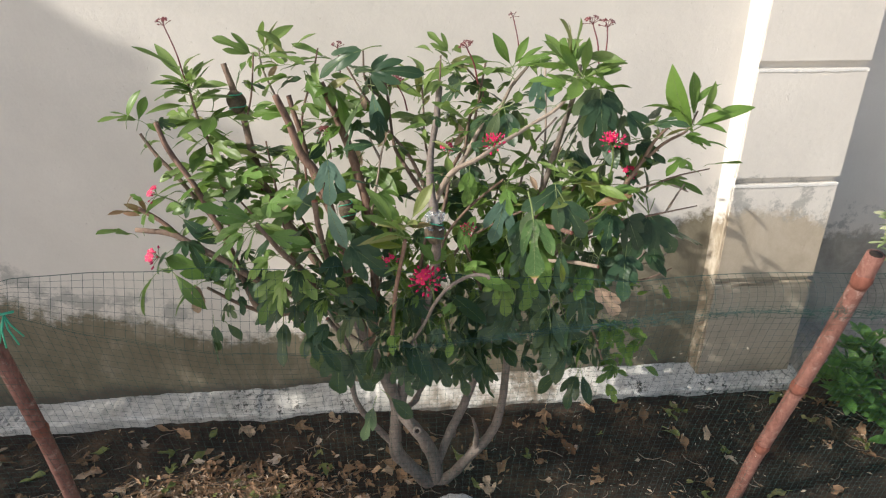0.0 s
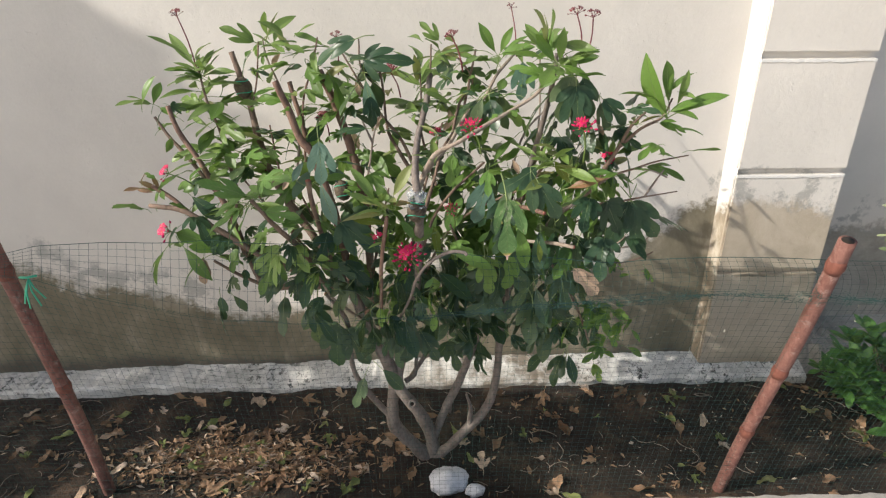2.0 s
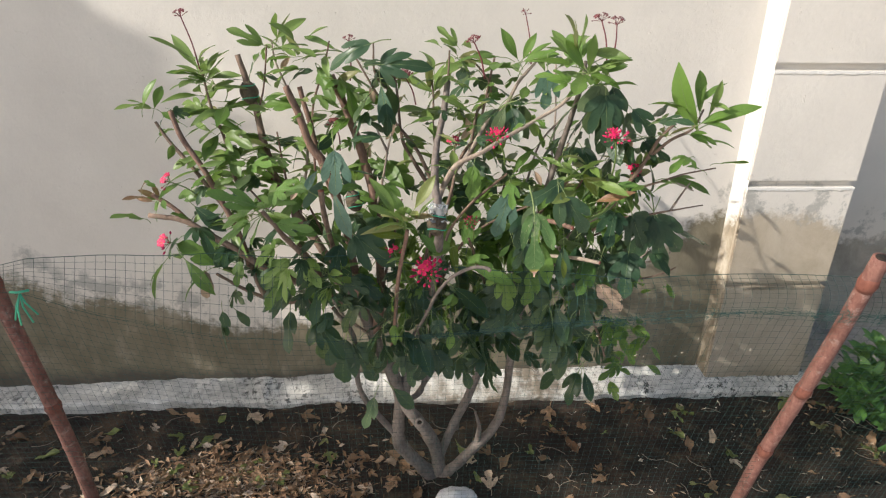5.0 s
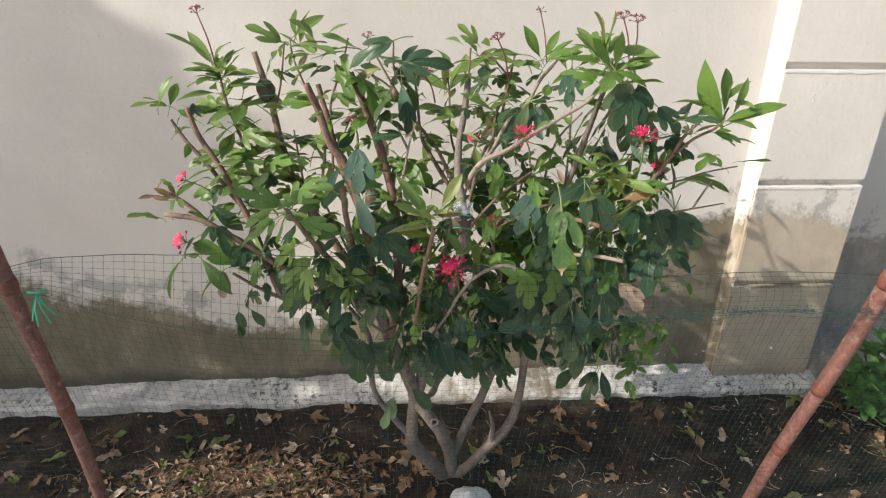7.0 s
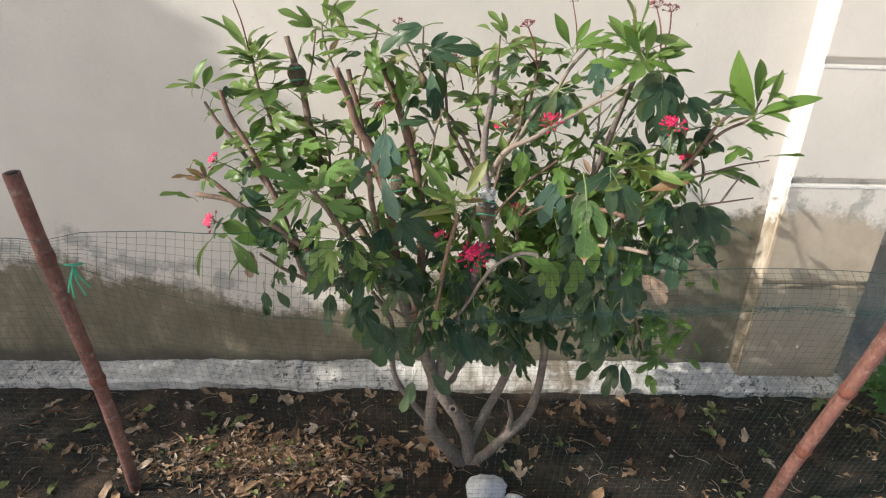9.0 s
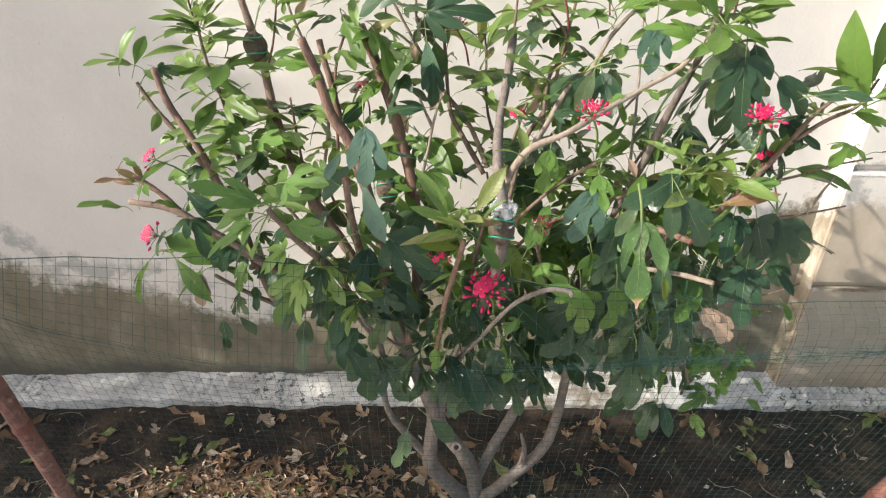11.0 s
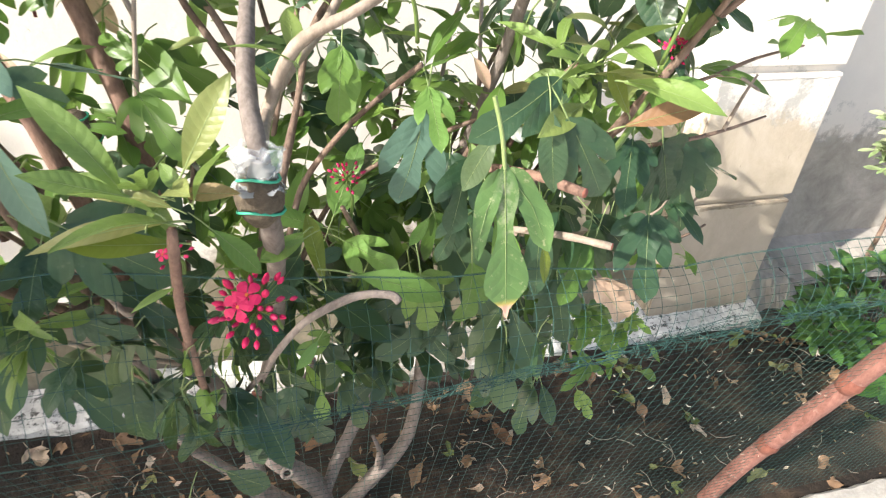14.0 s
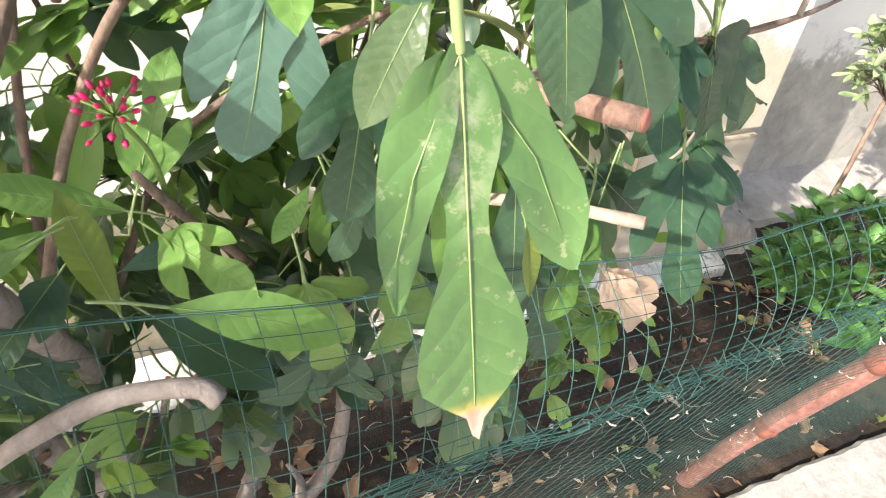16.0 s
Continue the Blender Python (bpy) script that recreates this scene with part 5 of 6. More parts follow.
set_leaf((0.083, 1.86, 0.642), (0.14, 1.84, 0.511), "dark", 0, (-0.1, -0.9, 0.4))
set_leaf((-0.007, 1.88, 0.73), (-0.032, 1.86, 0.544), "dark", 4, (-0.1, -0.9, 0.4))
set_leaf((0.158, 1.86, 1.4), (0.172, 1.84, 1.365), "crisp", 0, (0.1, -0.9, 0.4))
set_leaf((0.221, 1.86, 1.309), (0.199, 1.84, 1.27), "crisp", 0, (0.1, -0.9, 0.4))
set_leaf((0.041, 1.84, 1.203), (0.064, 1.82, 1.171), "crisp", 0, (0.1, -0.9, 0.4))
set_leaf((-0.038, 1.84, 1.143), (-0.055, 1.82, 1.115), "crisp", 0, (0.1, -0.9, 0.4))
set_leaf((0.413, 1.82, 1.31), (0.39, 1.8, 1.279), "crisp", 0, (0.1, -0.9, 0.4))
set_leaf((0.743, 1.63, 1.329), (0.758, 1.61, 1.308), "crisp", 0, (0.1, -0.9, 0.4))
set_leaf((0.558, 1.7, 1.226), (0.576, 1.68, 1.197), "crisp", 0, (0.1, -0.9, 0.4))
set_leaf((-0.246, 1.82, 0.945), (-0.362, 1.80, 1.003), "mid", 1, (0.1, -0.85, 0.5))
set_leaf((-0.31, 1.83, 1.095), (-0.235, 1.80, 1.035), "dark", 1, (0.1, -0.9, 0.4))
set_leaf((-0.408, 1.85, 1.112), (-0.454, 1.84, 1.140), "russet", 0, (0.2, -0.8, 0.5))
set_leaf((-0.406, 1.85, 1.114), (-0.415, 1.84, 1.156), "russet", 0, (0.4, -0.9, 0.1))
set_leaf((-0.406, 1.85, 1.110), (-0.450, 1.83, 1.117), "young", 0, (0.1, -0.6, 0.8))


# ---- flowers ----
def flower_cluster(at, foot, size, petals, buds, spent=False, seed=0):
    rng = random.Random(seed)
    at, foot = Vector(at), Vector(foot)
    v, f = [], []
    hub = at - (at - foot).normalized() * size * 0.6
    tube(smooth_path([foot, foot.lerp(hub, 0.5) + Vector((0.004, 0, 0.003)), hub], 4), lambda s: 0.0022 - 0.0006 * s, 5, 0, v, f)
    places = []
    for k in range(petals + buds):
        a, r = k * 2.4, size * math.sqrt((k + 0.5) / (petals + buds))
        up = (at - foot).normalized()
        side = up.orthogonal().normalized()
        p = hub + (side * math.cos(a) + up.cross(side) * math.sin(a)) * r + up * (size * 0.75 - r * r / size * 0.5) + Vector([rng.uniform(-1, 1) for _ in range(3)]) * size * 0.12
        places.append(p)
        tube([hub, hub.lerp(p, 0.6) + up * size * 0.05, p], lambda s: 0.0008, 3, 0, v, f, False)
    cluster = part("flower_head", mesh_of("flower_stalk", v, f, M_SPENT if spent else M_STALK), shrub, "withered brown flower head" if spent else "crimson star-flowered cluster")
    for k, p in enumerate(places):
        v, f = [], []
        out = (p - hub).normalized()
        if k < petals:
            out = (out + Vector((0, -0.8, 0.6))).normalized()
            side = out.orthogonal().normalized()
            other = out.cross(side)
            r = size * 0.36 * rng.uniform(0.85, 1.15)
            for q in range(5):
                a = q * 2 * math.pi / 5 + seed
                d, w = side * math.cos(a) + other * math.sin(a), side * -math.sin(a) + other * math.cos(a)
                b0 = len(v)
                v += [p] + [p + d * r * u + w * r * g * h + out * r * c for u, h, c in ((0.35, 0.20, 0.10), (0.7, 0.40, 0.10), (0.95, 0.32, 0.03)) for g in (1, -1)] + [p + d * r * 1.08 - out * r * 0.03]
                f += [(b0, b0 + 1, b0 + 2), (b0 + 1, b0 + 3, b0 + 4, b0 + 2), (b0 + 3, b0 + 5, b0 + 6, b0 + 4), (b0 + 5, b0 + 7, b0 + 6)]
            bloom = part("blossom", mesh_of("blossom", v, f, M_SPENT if spent else M_PETAL), cluster)
            if not spent:
                v, f = tube([p + out * r * 0.02, p + out * r * 0.16], lambda s: r * 0.13, 6, 0.2)
                bloom.data.materials.append(M_EYE)
                n0 = len(bloom.data.polygons)
                old = [x.co.copy() for x in bloom.data.vertices]
                faces = [tuple(q.vertices) for q in bloom.data.polygons] + [tuple(i + len(old) for i in q) for q in f]
                bloom.data.clear_geometry()
                bloom.data.from_pydata(old + v, [], faces)
                bloom.data.polygons.foreach_set("material_index", [0] * n0 + [1] * len(f))
        else:
            r = size * rng.uniform(0.06, 0.10)
            path = [p - out * r * 1.6, p - out * r * 0.6, p + out * r * 0.8, p + out * r * 2.0]
            tube(path, lambda s: r * (0.35, 1.0, 0.95, 0.25)[min(3, round(s * 3))], 6, 0, v, f)
            part("bud", mesh_of("bud", v, f, M_SPENT if spent else (M_BUD if rng.random() < 0.5 else M_PETAL)), cluster)


flower_cluster((0.297, 1.526, 1.048), (0.320, 1.602, 0.95), 0.038, 2, 34, False, 1)
flower_cluster((0.44, 1.551, 1.348), (0.47, 1.601, 1.268), 0.027, 1, 26, False, 2)
flower_cluster((0.679, 1.506, 1.356), (0.699, 1.556, 1.256), 0.027, 2, 26, False, 3)
flower_cluster((-0.402, 1.815, 1.006), (-0.332, 1.835, 0.966), 0.032, 4, 10, False, 4)
flower_cluster((-0.385, 1.85, 1.164), (-0.315, 1.87, 1.114), 0.026, 3, 6, False, 5)
flower_cluster((0.369, 1.8, 1.279), (0.369, 1.83, 1.219), 0.022, 3, 5, False, 6)
flower_cluster((0.789, 1.66, 1.246), (0.789, 1.69, 1.196), 0.022, 3, 5, False, 7)
flower_cluster((0.22, 1.62, 1.057), (0.22, 1.65, 1.007), 0.022, 2, 5, False, 8)
flower_cluster((0.403, 1.634, 1.124), (0.413, 1.694, 1.034), 0.02, 0, 22, False, 9)
flower_cluster((-0.343, 2.019, 1.568), (-0.303, 1.999, 1.418), 0.022, 3, 5, True, 10)
flower_cluster((0.783, 1.896, 1.563), (0.763, 1.846, 1.463), 0.024, 3, 6, True, 11)
flower_cluster((0.726, 1.85, 1.572), (0.736, 1.8, 1.472), 0.022, 3, 5, True, 12)
flower_cluster((0.62, 2.3, 1.575), (0.63, 2.2, 1.425), 0.018, 2, 4, True, 13)
flower_cluster((0.404, 1.74, 1.526), (0.434, 1.74, 1.436), 0.02, 3, 5, True, 14)
flower_cluster((0.101, 1.95, 1.514), (0.101, 1.95, 1.404), 0.018, 2, 4, True, 15)
flower_cluster((0.06, 1.9, 1.308), (0.07, 1.9, 1.228), 0.026, 3, 10, True, 16)
flower_cluster((0.244, 1.9, 1.43), (0.274, 1.9, 1.35), 0.024, 3, 8, True, 17)
flower_cluster((-0.135, 1.92, 1.206), (-0.125, 1.92, 1.136), 0.02, 2, 6, True, 18)


# ---- moss wraps tied round the stems ----
M_MOSS = speckled("packed_moss", (0.05, 0.035, 0.022), (0.19, 0.15, 0.10), 120, 0.8, 0.8, 0.006)
M_FILM, film_nodes, film_links, film_bsdf = material("clear_film")
film_bsdf.inputs["Base Color"].default_value = (0.66, 0.70, 0.72, 1)
film_bsdf.inputs["Roughness"].default_value = 0.25
film_clear = film_nodes.new("ShaderNodeBsdfTransparent")
film_mix = film_nodes.new("ShaderNodeMixShader")
film_mix.inputs[0].default_value = 0.34
film_links.new(film_clear.outputs[0], film_mix.inputs[1])
film_links.new(film_bsdf.outputs[0], film_mix.inputs[2])
film_links.new(film_mix.outputs[0], film_nodes["Material Output"].inputs["Surface"])


def moss_wrap(at, way, radius, film=True, seed=0):
    at, way = Vector(at), Vector(way).normalized()
    v, f = [], []
    bulb = [at + way * radius * (k / 4 - 1) * 1.25 for k in range(9)]
    tube(bulb, lambda s: radius * (0.35 + 0.65 * math.sin(s * math.pi) ** 0.7), 16, 0.18, v, f)
    wrap = part("moss_wrap", mesh_of("moss_wrap", v, f, M_MOSS), shrub, "dark ball of moss wrapped in clear plastic round a stem")
    for d in (-0.55, 0.75):
        v, f = [], []
        side = way.orthogonal().normalized()
        other = way.cross(side)
        r = radius * (0.35 + 0.65 * math.sin((d / 1.25 + 1) / 2 * math.pi) ** 0.7) + 0.001
        tube([at + way * (radius * d + 0.002 * math.sin(k)) + (side * math.cos(k * 0.449) + other * math.sin(k * 0.449)) * r for k in range(15)], lambda s: 0.0016, 4, 0, v, f)
        part("tie", mesh_of("tie", v, f, M_TIE), wrap, "bright green twine")
    if film:
        v, f = [], []
        neck = [at + way * radius * (0.25 + 0.13 * k) for k in range(15)]
        tube(neck, lambda s: radius * (1.04 - 0.5 * math.sin(min(1.0, s * 2.2) * math.pi) ** 2 + 0.12 * math.sin(s * 9) - 0.45 * max(0.0, s - 0.75) * 4), 26, 0.0, v, f, False)
        for p in v:
            p += Vector([noise.noise(p * 90 + Vector((7 * c, seed, 0))) * radius * 0.38 + noise.noise(p * 240 + Vector((3 * c, seed, 5))) * radius * 0.16 for c in range(3)])
        part("film", mesh_of("film", v, f, M_FILM), wrap, "crumpled clear plastic film")


moss_wrap((0.318, 1.548, 1.150), (0.03, 0.25, 1.0), 0.022, True, 1)
moss_wrap((-0.177, 1.985, 1.367), (-0.2, 0.05, 1.0), 0.024, False, 2)
moss_wrap((0.111, 1.8, 1.119), (-0.3, 0.1, 1.0), 0.022, False, 3)


# ---- poles and net ----
def bamboo_pole(points, r0, r1, nodes_at, label):
    pole = tagged(new("bamboo_pole"), label, "pole", "poles of the net fence")
    path = smooth_path(points, 10)
    v, f = tube(path, lambda s: r0 + (r1 - r0) * s, 14, 0.04)
    part("culm", mesh_of("culm", v, f, M_BAMBOO), pole)
    n = len(path) - 1
    for s in nodes_at:
        i = min(n - 1, int(s * n))
        p = path[i].lerp(path[i + 1], s * n - i)
        way = (path[i + 1] - path[i]).normalized()
        r = r0 + (r1 - r0) * s
        ring = [p + way * d for d in (-0.020, -0.009, -0.002, 0.004, 0.010, 0.020)]
        v, f = tube(ring, lambda q: r * (1.012 + 0.15 * math.sin(q * math.pi) ** 2), 14, 0.10)
        part("node", mesh_of("node", v, f, M_NODE), pole)
    # solid dark disc drawn for the shade inside the cane
    end, way = path[-1], (path[-1] - path[-2]).normalized()
    v, f = tube([end - way * 0.004, end + way * 0.0006], lambda q: r1 * 0.72, 12, 0.05)
    part("hollow_end", mesh_of("hollow_end", v, f, M_HOLLOW_SHADE), pole, "dark disc painted as the shaded hollow of the cane")
    return pole


bamboo_pole([(-0.80, 1.85, -0.08), (-0.775, 1.79, 0.25), (-0.747, 1.714, 0.57), (-0.748, 1.66, 0.9), (-0.752, 1.62, 1.185)], 0.020, 0.0185, (0.48, 0.80), "red-brown painted bamboo pole holding the net, leaning slightly")
bamboo_pole([(1.36, 1.81, -0.08), (1.352, 1.745, 0.2), (1.342, 1.68, 0.42), (1.33, 1.58, 0.75), (1.312, 1.485, 1.085)], 0.0205, 0.0195, (0.41, 0.66, 0.945), "red-brown painted bamboo pole leaning out over the kerb")


FOLD = ((-1.9, 1.02), (-0.75, 1.0), (-0.61, 0.98), (-0.476, 0.934), (-0.35, 0.902), (-0.18, 0.868), (0.0, 0.857), (0.3, 0.872), (0.6, 0.92), (1.0, 0.925), (2.8, 0.92))
FLAP = ((-1.9, 0.03), (-0.7, 0.045), (-0.47, 0.128), (-0.2, 0.190), (0.1, 0.19), (0.5, 0.125), (0.8, 0.088), (2.8, 0.085))


def along(table, x):
    for (a, p), (b, q) in zip(table, table[1:]):
        if x <= b:
            t = max(0.0, (x - a) / (b - a))
            return p + (q - p) * t
    return table[-1][1]


def net_place(x, s):
    """A point of the net, x along the bed: s below 1 is the hanging cloth, 1 the fold over the string, 1 to 1.1 the flap that leans back."""
    rise = min(1.0, max(0.0, (x + 0.2) / 0.8))
    bulge = 0.02 * noise.noise(Vector((x * 1.6, s * 2, 0))) + 0.006 * noise.noise(Vector((x * 7, s * 6, 4)))
    string = along(FOLD, x) + 0.006 * math.sin(x * 7.3)
    near = 1.56 - 0.04 * rise
    if s < 1.0:
        return Vector((x, 1.76 - (1.76 - near) * s ** 1.3 + bulge * s, 0.01 + s * string * 0.985))
    q = (s - 1.0) / 0.1
    long = along(FLAP, x)
    bow = 0.010 * math.sin(min(1.0, q) * math.pi) * rise
    return Vector((x + bow * 0.7, near + 0.42 * q * long - bow + bulge, 0.01 + string * 0.985 + q * long * 0.95 + bow * 0.4))


def build_net():
    fence = tagged(new("net_fence"), "green plastic garden net stretched between bamboo poles", "net fence")
    v, f = [], []
    x0, x1, cell = -1.9, 2.7, 0.021
    for i in range(int((x1 - x0) / cell) + 1):
        tube([net_place(x0 + i * cell, k / 26) for k in range(27)], lambda s: 0.00034, 3, 0, v, f, False)
        tube([net_place(x0 + i * cell, 1 + 0.0125 * k) for k in range(9)], lambda s: 0.0004, 3, 0, v, f, False)
    for j in range(43):
        tube([net_place(x0 + (x1 - x0) * k / 200, j / 43) for k in range(201)], lambda s: 0.00034, 3, 0, v, f, False)
    for j in range(9):
        tube([net_place(x0 + (x1 - x0) * k / 200, 1 + 0.0125 * j) for k in range(201)], lambda s: 0.00036, 3, 0, v, f, False)
    part("net", mesh_of("net", v, f, M_NET), fence)
    v, f = [], []
    tube([net_place(x0 + (x1 - x0) * k / 200, 1.1) + Vector((0, -0.002, 0)) for k in range(201)], lambda s: 0.00055, 4, 0, v, f, False)
    part("top_cord", mesh_of("top_cord", v, f, M_NET), fence)
    # the slack of the cloth, bunched along the fold
    v, f = [], []
    for j in range(9):
        strand, first = [], x0 if j < 2 else 0.15 + 0.03 * j
        for k in range(401):
            x = first + (x1 - first) * k / 400
            full = 0.2 + 0.8 * min(1.0, max(0.0, (x - 0.2) / 0.5))
            sway = noise.noise(Vector((x * 5, j * 3.7, 1))) * 0.014 + noise.noise(Vector((x * 22, j * 3.7, 6))) * 0.006
            lag = noise.noise(Vector((x * 6, j * 5.1, 9))) * 0.016 + (j - 5) * 0.0016
            strand.append(net_place(x, 1.0 + lag * full) + Vector((0, -0.006 + sway * full, sway * 0.4)))
        tube(strand, lambda s: 0.00042, 3, 0, v, f, False)
    rng = random.Random(77)
    for k in range(420):
        x = rng.uniform(0.3, 2.6)
        p = net_place(x, 1.0) + Vector((0, -0.006, 0))
        a, b = (Vector((rng.gauss(0, 0.006), rng.gauss(0, 0.008), rng.gauss(0, 0.010))) for _ in range(2))
        tube([p + a, p + (a + b) * 0.4 + Vector((0.004, -0.004, 0.002)), p + b], lambda s: 0.0005, 3, 0, v, f, False)
    tagged(part("net_fold", mesh_of("net_fold", v, f, M_NET), fence, "bunched fold of the green net"), kind="stuff")
    rng = random.Random(31)
    v, f = [], []
    for _ in range(85):
        p = net_place(rng.gauss(1.05, 0.3), rng.uniform(0.15, 0.98)) + Vector((0, -0.003, 0))
        a = Vector([rng.gauss(0, 1) for _ in range(3)]).normalized() * rng.uniform(0.001, 0.005)
        tube([p - a, p + Vector((0, 0, -0.002)), p + a], lambda s: 0.0008, 4, 0, v, f)
    tagged(part("caught_petal", mesh_of("caught_petal", v, f, M_CHAFF), fence, "dry whitish bits caught in the net"), kind="stuff")
    return fence


build_net()


def green_tie(at, drop):
    v, f = [], []
    at = Vector(at)
    for dx, dy, dz in ((-0.03, 0.0, -0.075), (-0.012, -0.01, -0.085), (0.016, -0.005, -0.08), (0.03, 0.0, -0.06)):
        tube([at, at + Vector((dx * 0.4, dy - 0.006, dz * 0.4)) * drop, at + Vector((dx, dy, dz)) * drop], lambda s: 0.002, 4, 0, v, f)
    tube([at + Vector((-0.02, 0, 0.004)), at + Vector((0, -0.006, 0.006)), at + Vector((0.022, 0, 0.008))], lambda s: 0.003, 5, 0, v, f)
    tagged(new("green_tie", mesh_of("green_tie", v, f, M_TIE)), "frayed bright green plastic twine knotted to the net", "tie")


green_tie((-0.615, 1.545, 0.99), 0.9)


# ---- leaf litter on the soil ----
def curled_leaf(seed, lobed, mat):
    rng = random.Random(seed)
    v, f = [], []
    if lobed:
        blade(v, f, 1.0, [w * rng.uniform(0.9, 1.5) for w in CENTRE], (0, -0.4, 0), 0, rng.uniform(-0.35, 0.3), rng.uniform(0.2, 0.9), 0.07, seed, rng.uniform(-0.2, 0.2))
        for sgn in (-1, 1):
            blade(v, f, 0.6, LOBE, (sgn * 0.02, -0.35, 0), -sgn * rng.uniform(0.4, 0.8), rng.uniform(-0.3, 0.1), rng.uniform(0, 0.8), 0.06, seed + sgn)
    else:
        blade(v, f, 1.0, [w * rng.uniform(0.9, 1.6) for w in SIMPLE], (0, -0.5, 0), 0, rng.uniform(-0.4, 0.4), rng.uniform(0.3, 1.1), 0.09, seed, rng.uniform(-0.25, 0.25))
    tube([Vector((0, -0.75, 0.02)), Vector((0.02, -0.55, 0.03)), Vector((0, -0.36, 0))], lambda s: 0.015, 3, 0, v, f, False)
    low = min(p.z for p in v)
    return mesh_of("fallen_leaf", [p - Vector((0, 0, low)) for p in v], f, mat)


FALLEN = [curled_leaf(k, k % 3 == 0, M_DRY) for k in range(9)]
FALLEN_GREEN = [curled_leaf(20 + k, k % 2 == 0, M_LITTER_GREEN) for k in range(4)]


def scatter_litter():
    rng = random.Random(5)
    spots = []
    for _ in range(150):
        spots.append((rng.uniform(-1.35, 2.1), rng.uniform(1.74, 2.36)))
    for _ in range(150):
        spots.append((rng.gauss(-0.34, 0.36), rng.gauss(1.98, 0.09)))
    for x, y in spots:
        if not 1.72 < y < 2.37 or (x - 0.345) ** 2 + (y - 1.965) ** 2 < 0.004:
            continue
        green = rng.random() < 0.2
        size = rng.uniform(0.035, 0.09) * (0.7 if abs(y - 1.98) < 0.12 and x < 0.05 else 1.0)
        ob = new("fallen_leaf", rng.choice(FALLEN_GREEN if green else FALLEN))
        ob.matrix_basis = Matrix.LocRotScale(Vector((x, y, soil_height(x, y) - 0.002)), Euler((rng.uniform(-0.3, 0.3), rng.uniform(-0.3, 0.3), rng.uniform(0, 6.28))), Vector((size, size, size)))
        tagged(ob, "yellow-green fallen leaf lying on the soil" if green else "curled dry brown leaf lying on the soil", "fallen leaf", "fallen leaves")
    v, f, tones = [], [], []
    for k in range(2300):
        x, y = (rng.uniform(-1.7, 2.4), rng.uniform(1.70, 2.38)) if k % 5 == 0 else (rng.gauss(-0.38, 0.22), rng.gauss(1.97, 0.075))
        if not 1.70 < y < 2.38:
            continue
        z = soil_height(x, y) + 0.003
        a, s, w = rng.uniform(0, 6.28), rng.uniform(0.005, 0.024) * (1.0 if k % 5 else 0.7), rng.uniform(0.12, 0.45)
        d, e = Vector((math.cos(a), math.sin(a), rng.uniform(-0.35, 0.35))) * s, Vector((-math.sin(a), math.cos(a), rng.uniform(-0.6, 0.6))) * s * w
        c, b0 = Vector((x, y, z)), len(v)
        v += [c - d, c + e * 0.8 + Vector((0, 0, s * 0.3)), c + d, c - e]
        f += [(b0, b0 + 1, b0 + 2), (b0, b0 + 2, b0 + 3)]
        tones += [rng.random()] * 4
    me = mesh_of("leaf_crumbs", v, f, M_DRY, False)
    me.attributes.new("tone", "FLOAT", "POINT").data.foreach_set("value", tones)
    tagged(new("leaf_crumbs", me), "crumbled dry leaf bits strewn over soil", "leaf litter", kind="stuff")
    v, f = [], []
    for _ in range(150):
        x, y, a, l = rng.uniform(-1.5, 2.2), rng.uniform(1.74, 2.36), rng.uniform(0, 6.28), rng.uniform(0.02, 0.09)
        p = [Vector((x + math.cos(a + k * 0.25) * l * k / 3, y + math.sin(a + k * 0.25) * l * k / 3, 0)) for k in range(4)]
        for q in p:
            q.z = soil_height(q.x, q.y) + 0.004 + rng.uniform(0, 0.006)
        tube(p, lambda s: 0.0011, 4, 0, v, f)
    tagged(new("dry_twigs", mesh_of("dry_twigs", v, f, M_PALE)), "thin dry twigs and stalks on the soil", "twigs", kind="stuff")


scatter_litter()


def white_lump(at, size, seed):
    bm = bmesh.new()
    bmesh.ops.create_icosphere(bm, subdivisions=4, radius=1.0)
    for p in bm.verts:
        k = 1 + 0.28 * noise.noise(p.co * 1.3 + Vector((seed, 0, 0))) + 0.10 * noise.noise(p.co * 4.5) + 0.04 * noise.noise(p.co * 11)
        p.co = Vector((p.co.x * size * k, p.co.y * size * 0.75 * k, p.co.z * size * 0.55 * k))
    me = bpy.data.meshes.new("plastic_lump")
    bm.to_mesh(me)
    bm.free()
    me.polygons.foreach_set("use_smooth", [True] * len(me.polygons))
    me.materials.append(M_LUMP)
    ob = tagged(new("plastic_lump", me), "crumpled lump of white plastic on the soil", "lump", "white lumps")
    ob.location = at


# bluish white of crumpled plastic
M_LUMP = speckled("white_plastic", (0.55, 0.57, 0.60), (0.80, 0.82, 0.85), 60, 0.8, 0.5)
white_lump((0.398, 1.835, 0.020), 0.070, 1)
white_lump((0.492, 1.800, 0.008), 0.034, 4)


# ---- other planting ----
M_HEDGE = leaf_paint("glossy_leaf", (0.060, 0.155, 0.038), (0.125, 0.285, 0.065), (0.20, 0.37, 0.095), 0.28, 0.38)
M_VARIEGATED = leaf_paint("pale_edged_leaf", (0.22, 0.32, 0.13), (0.36, 0.42, 0.24), (0.50, 0.52, 0.36), 0.25, 0.5)


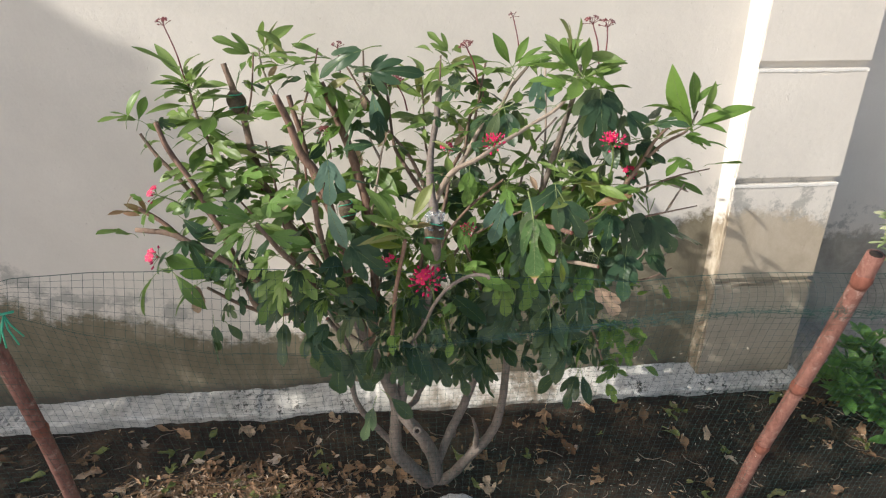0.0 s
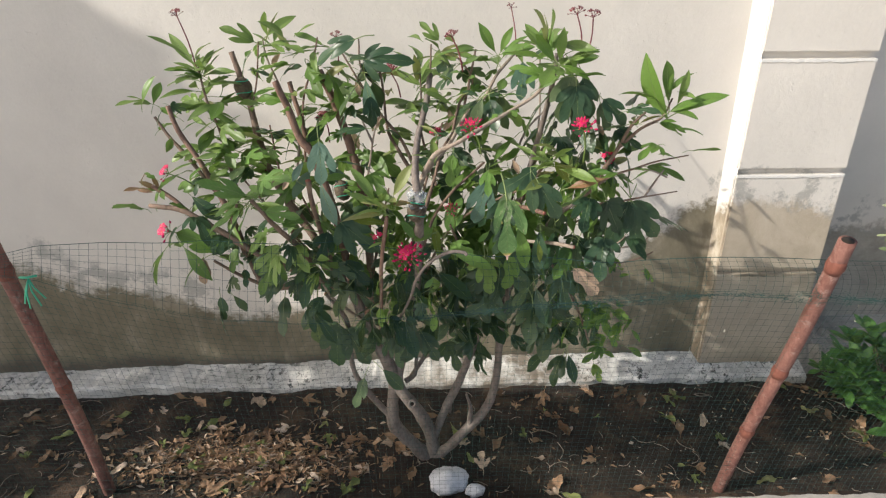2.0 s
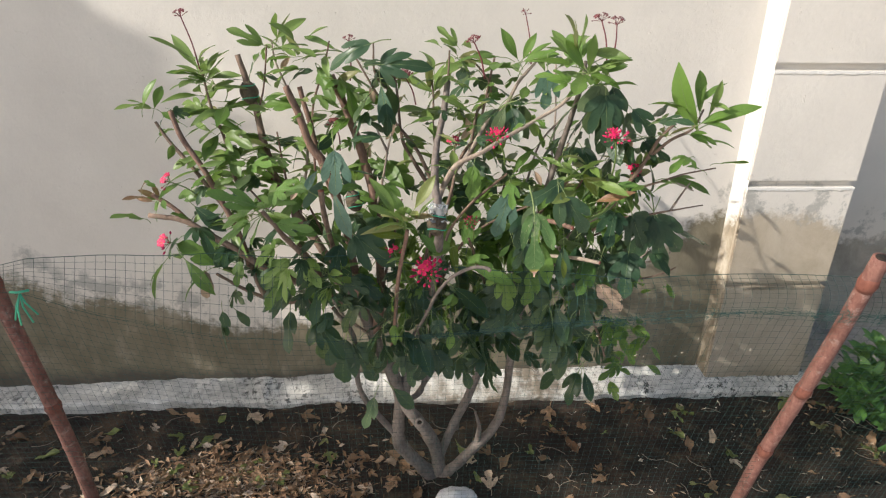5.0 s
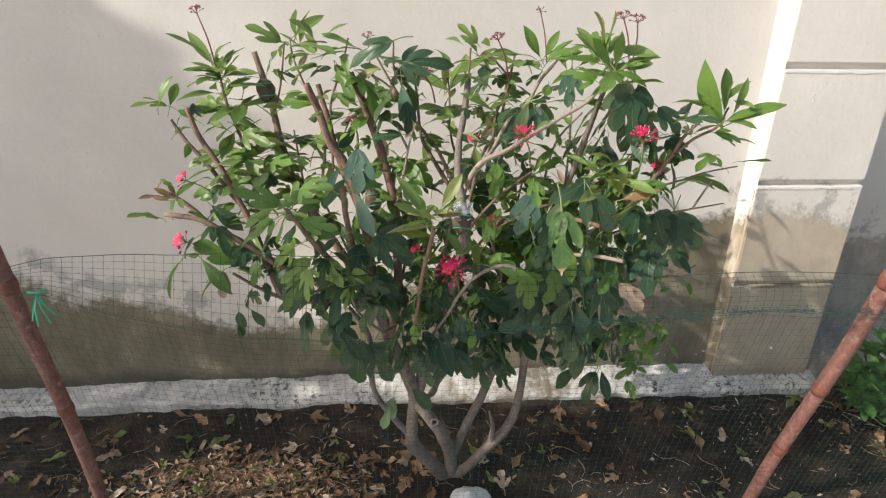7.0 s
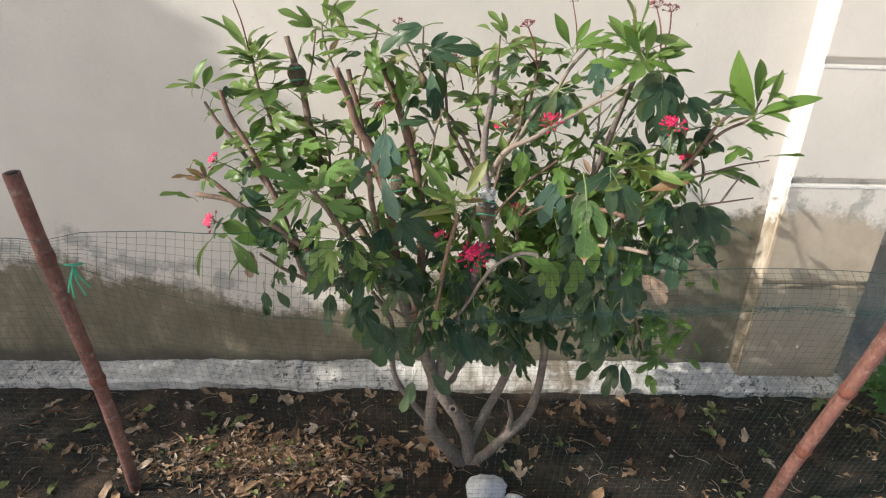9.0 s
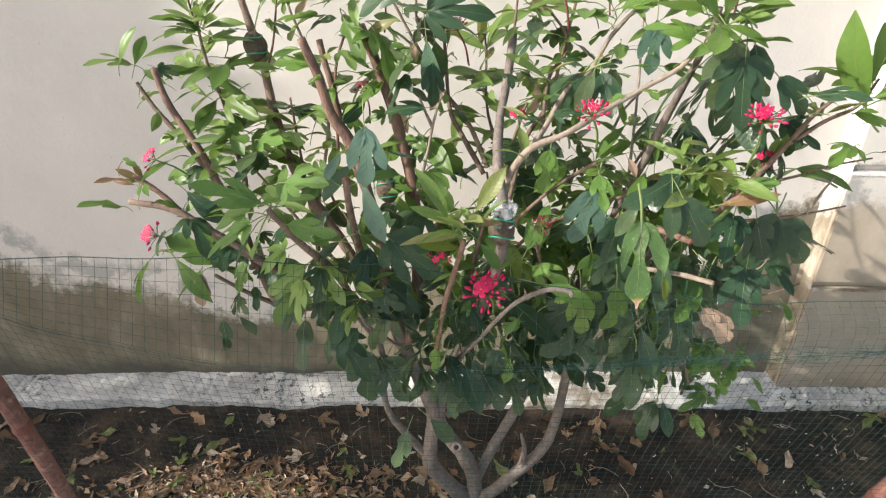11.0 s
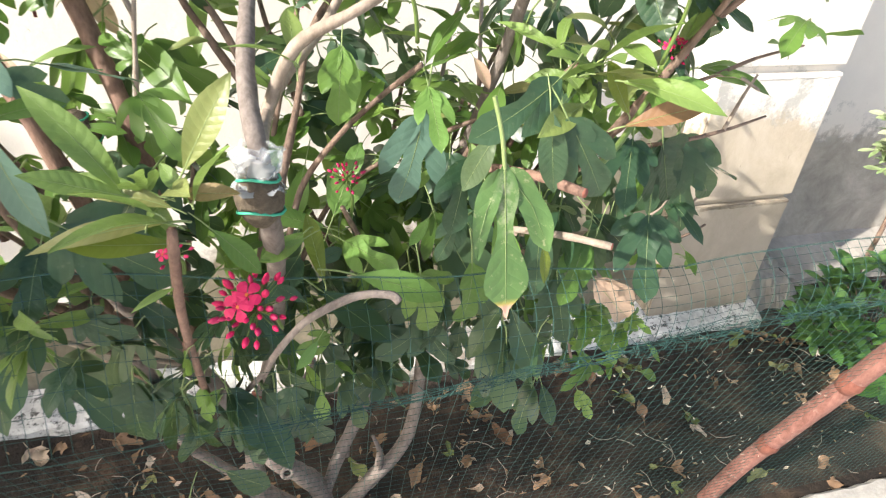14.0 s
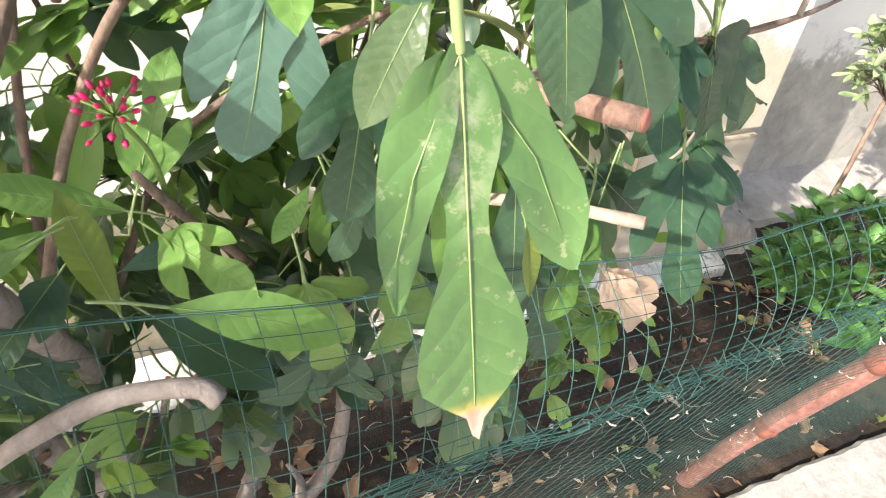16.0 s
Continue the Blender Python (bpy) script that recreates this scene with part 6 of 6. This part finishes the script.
def leafy_bush(name, label, centre, radii, mat, count, size, stems, seed, single=0, up=0.35):
    """A small bush: thin stems from one foot and leaves in whorls over a lumpy outline."""
    rng = random.Random(seed)
    bush = tagged(new(name), label, "bush")
    centre = Vector(centre)
    foot = Vector((centre.x, centre.y, soil_height(centre.x, centre.y) - 0.02))
    shapes = [leaf_mesh("bush_leaf", mat, 0, 0.1 + 0.1 * k, 0.06, k, 1.0 + 0.2 * k, 0.3) for k in range(3)]
    tips = []
    for k in range(stems):
        a, e = rng.uniform(0, 6.28), math.asin(rng.uniform(-0.75, 1.0))
        r = rng.uniform(0.55, 1.08)
        tips.append(centre + Vector((math.cos(a) * math.cos(e) * radii[0], math.sin(a) * math.cos(e) * radii[1], math.sin(e) * radii[2])) * r)
    v, f = [], []
    fork = Vector((centre.x, centre.y, max(foot.z + 0.03, centre.z - radii[2] * 0.8)))
    tube([foot, foot.lerp(fork, 0.6) + Vector((0.006, 0, 0)), fork], lambda s: 0.010 - 0.003 * s, 6, 0.1, v, f)
    for p in tips:
        tube(smooth_path([fork, fork.lerp(p, 0.5) + Vector((0, 0, 0.02)), p], 3), lambda s: 0.003 - 0.002 * s, 4, 0, v, f)
    tagged(part("stem", mesh_of("bush_stem", v, f, M_BROWN), bush), kind="stuff")
    verts, faces, tones, mats, made = [], [], [], [], 0
    each = count // stems
    for p in sorted(tips, key=lambda p: p.y + abs(p.x - centre.x)):
        start, lean = rng.uniform(0, 6.28), (p - centre).normalized()
        for k in range(each):
            az, down = start + 2.4 * k, rng.uniform(-0.9, 0.5) - up
            way = (Vector((math.cos(az) * math.cos(down), math.sin(az) * math.cos(down), -math.sin(down))) + lean * 0.7).normalized()
            s = size * rng.uniform(0.65, 1.2)
            m = leaf_pose(p, math.atan2(way.y, way.x), -math.asin(way.z), s, rng.uniform(-0.5, 0.5), -lean * 0.012 * (k // 3))
            mesh = rng.choice(shapes)
            if made < single:
                part("leaf", mesh, bush).matrix_basis = m
                made += 1
                continue
            b0, tone = len(verts), rng.random()
            verts += [m @ q.co for q in mesh.vertices]
            faces += [tuple(b0 + i for i in q.vertices) for q in mesh.polygons]
            tones += [tone] * len(mesh.vertices)
            mats += [q.material_index for q in mesh.polygons]
    me = mesh_of("bush_foliage", verts, faces, mat)
    me.materials.append(M_VEIN)
    me.polygons.foreach_set("material_index", mats)
    me.attributes.new("tone", "FLOAT", "POINT").data.foreach_set("value", tones)
    tagged(part("foliage", me, bush), kind="stuff")
    return bush


leafy_bush("hedge_bush", "dense glossy green bush growing beside the pilaster", (2.19, 2.10, 0.20), (0.28, 0.21, 0.23), M_HEDGE, 640, 0.085, 70, 3, 120)
leafy_bush("variegated_bush", "pale variegated bush standing against the wall", (2.36, 2.37, 0.76), (0.17, 0.13, 0.17), M_VARIEGATED, 330, 0.055, 36, 8, 100, 0.1)


# ---- unseen tree added beyond the end of the bed to cast shade ----
def unseen_shade_tree():
    rng = random.Random(21)
    tree = tagged(new("unseen_shade_tree"), "unseen leafy tree added to shade the wall and the bed", "tree")
    foot = Vector((-6.2, 0.6, -0.07))
    # clumps set up-sun of the wall and soil patches they are to darken
    crown = [((-6.44, 0.94, 4.4), 0.56), ((-5.84, 0.94, 4.05), 0.31), ((-7.44, 0.94, 4.1), 0.62), ((-5.69, 0.94, 3.34), 0.28), ((-4.99, 0.94, 3.15), 0.19), ((-6.54, 0.94, 3.2), 0.37), ((-6.19, 0.94, 5.0), 0.28), ((-4.57, 0.76, 2.93), 0.14), ((-2.9, 0.52, 2.93), 0.28), ((-3.45, 0.54, 2.93), 0.15), ((-5.7, 0.67, 2.93), 0.15), ((-5.2, 0.67, 2.93), 0.14), ((-4.75, 0.67, 2.93), 0.12), ((-4.0, 0.25, 2.93), 0.17), ((-6.0, 0.32, 2.93), 0.19), ((-5.46, 0.94, 4.36), 0.21), ((-5.48, 0.94, 4.09), 0.22), ((-5.62, 0.94, 3.93), 0.24), ((-5.58, 0.94, 3.68), 0.24), ((-5.3, 0.94, 3.78), 0.15), ((-5.3, 0.94, 4.06), 0.13), ((-5.51, 0.47, 2.93), 0.2), ((-4.36, 0.57, 2.93), 0.18), ((-4.06, 0.52, 2.93), 0.18), ((-4.31, 0.27, 2.93), 0.16)]
    v, f = [], []
    top = Vector((-6.0, 0.9, 3.0))
    tube(smooth_path([foot, Vector((-6.2, 0.65, 1.6)), top], 6), lambda s: 0.16 - 0.07 * s, 10, 0.15, v, f)
    part("trunk", mesh_of("trunk", v, f, M_BROWN), tree)
    for c, r in crown:
        v, f = [], []
        tube(smooth_path([top - Vector((0, 0, 0.4)), top.lerp(Vector(c), 0.5) + Vector((0, 0, 0.1)), Vector(c)], 4), lambda s: 0.06 - 0.045 * s, 6, 0.1, v, f)
        part("limb", mesh_of("limb", v, f, M_BROWN), tree)
    v, f = [], []
    for c, r in crown:
        for _ in range(int(620 * r * r) + 70):
            p = Vector([rng.gauss(0, 1) for _ in range(3)]).normalized() * r * rng.uniform(0.25, 1.05) ** 0.7
            p = Vector(c) + Vector((p.x, p.y, p.z * 0.8))
            a = Vector([rng.gauss(0, 1) for _ in range(3)]).normalized()
            d = a.orthogonal().normalized()
            s = rng.uniform(0.05, 0.10)
            b0 = len(v)
            v += [p - a * s, p + d * s * 0.5, p + a * s, p - d * s * 0.5]
            f += [(b0, b0 + 1, b0 + 2, b0 + 3)]
    tagged(part("crown", mesh_of("crown", v, f, M_MID, False), tree), kind="stuff")


unseen_shade_tree()
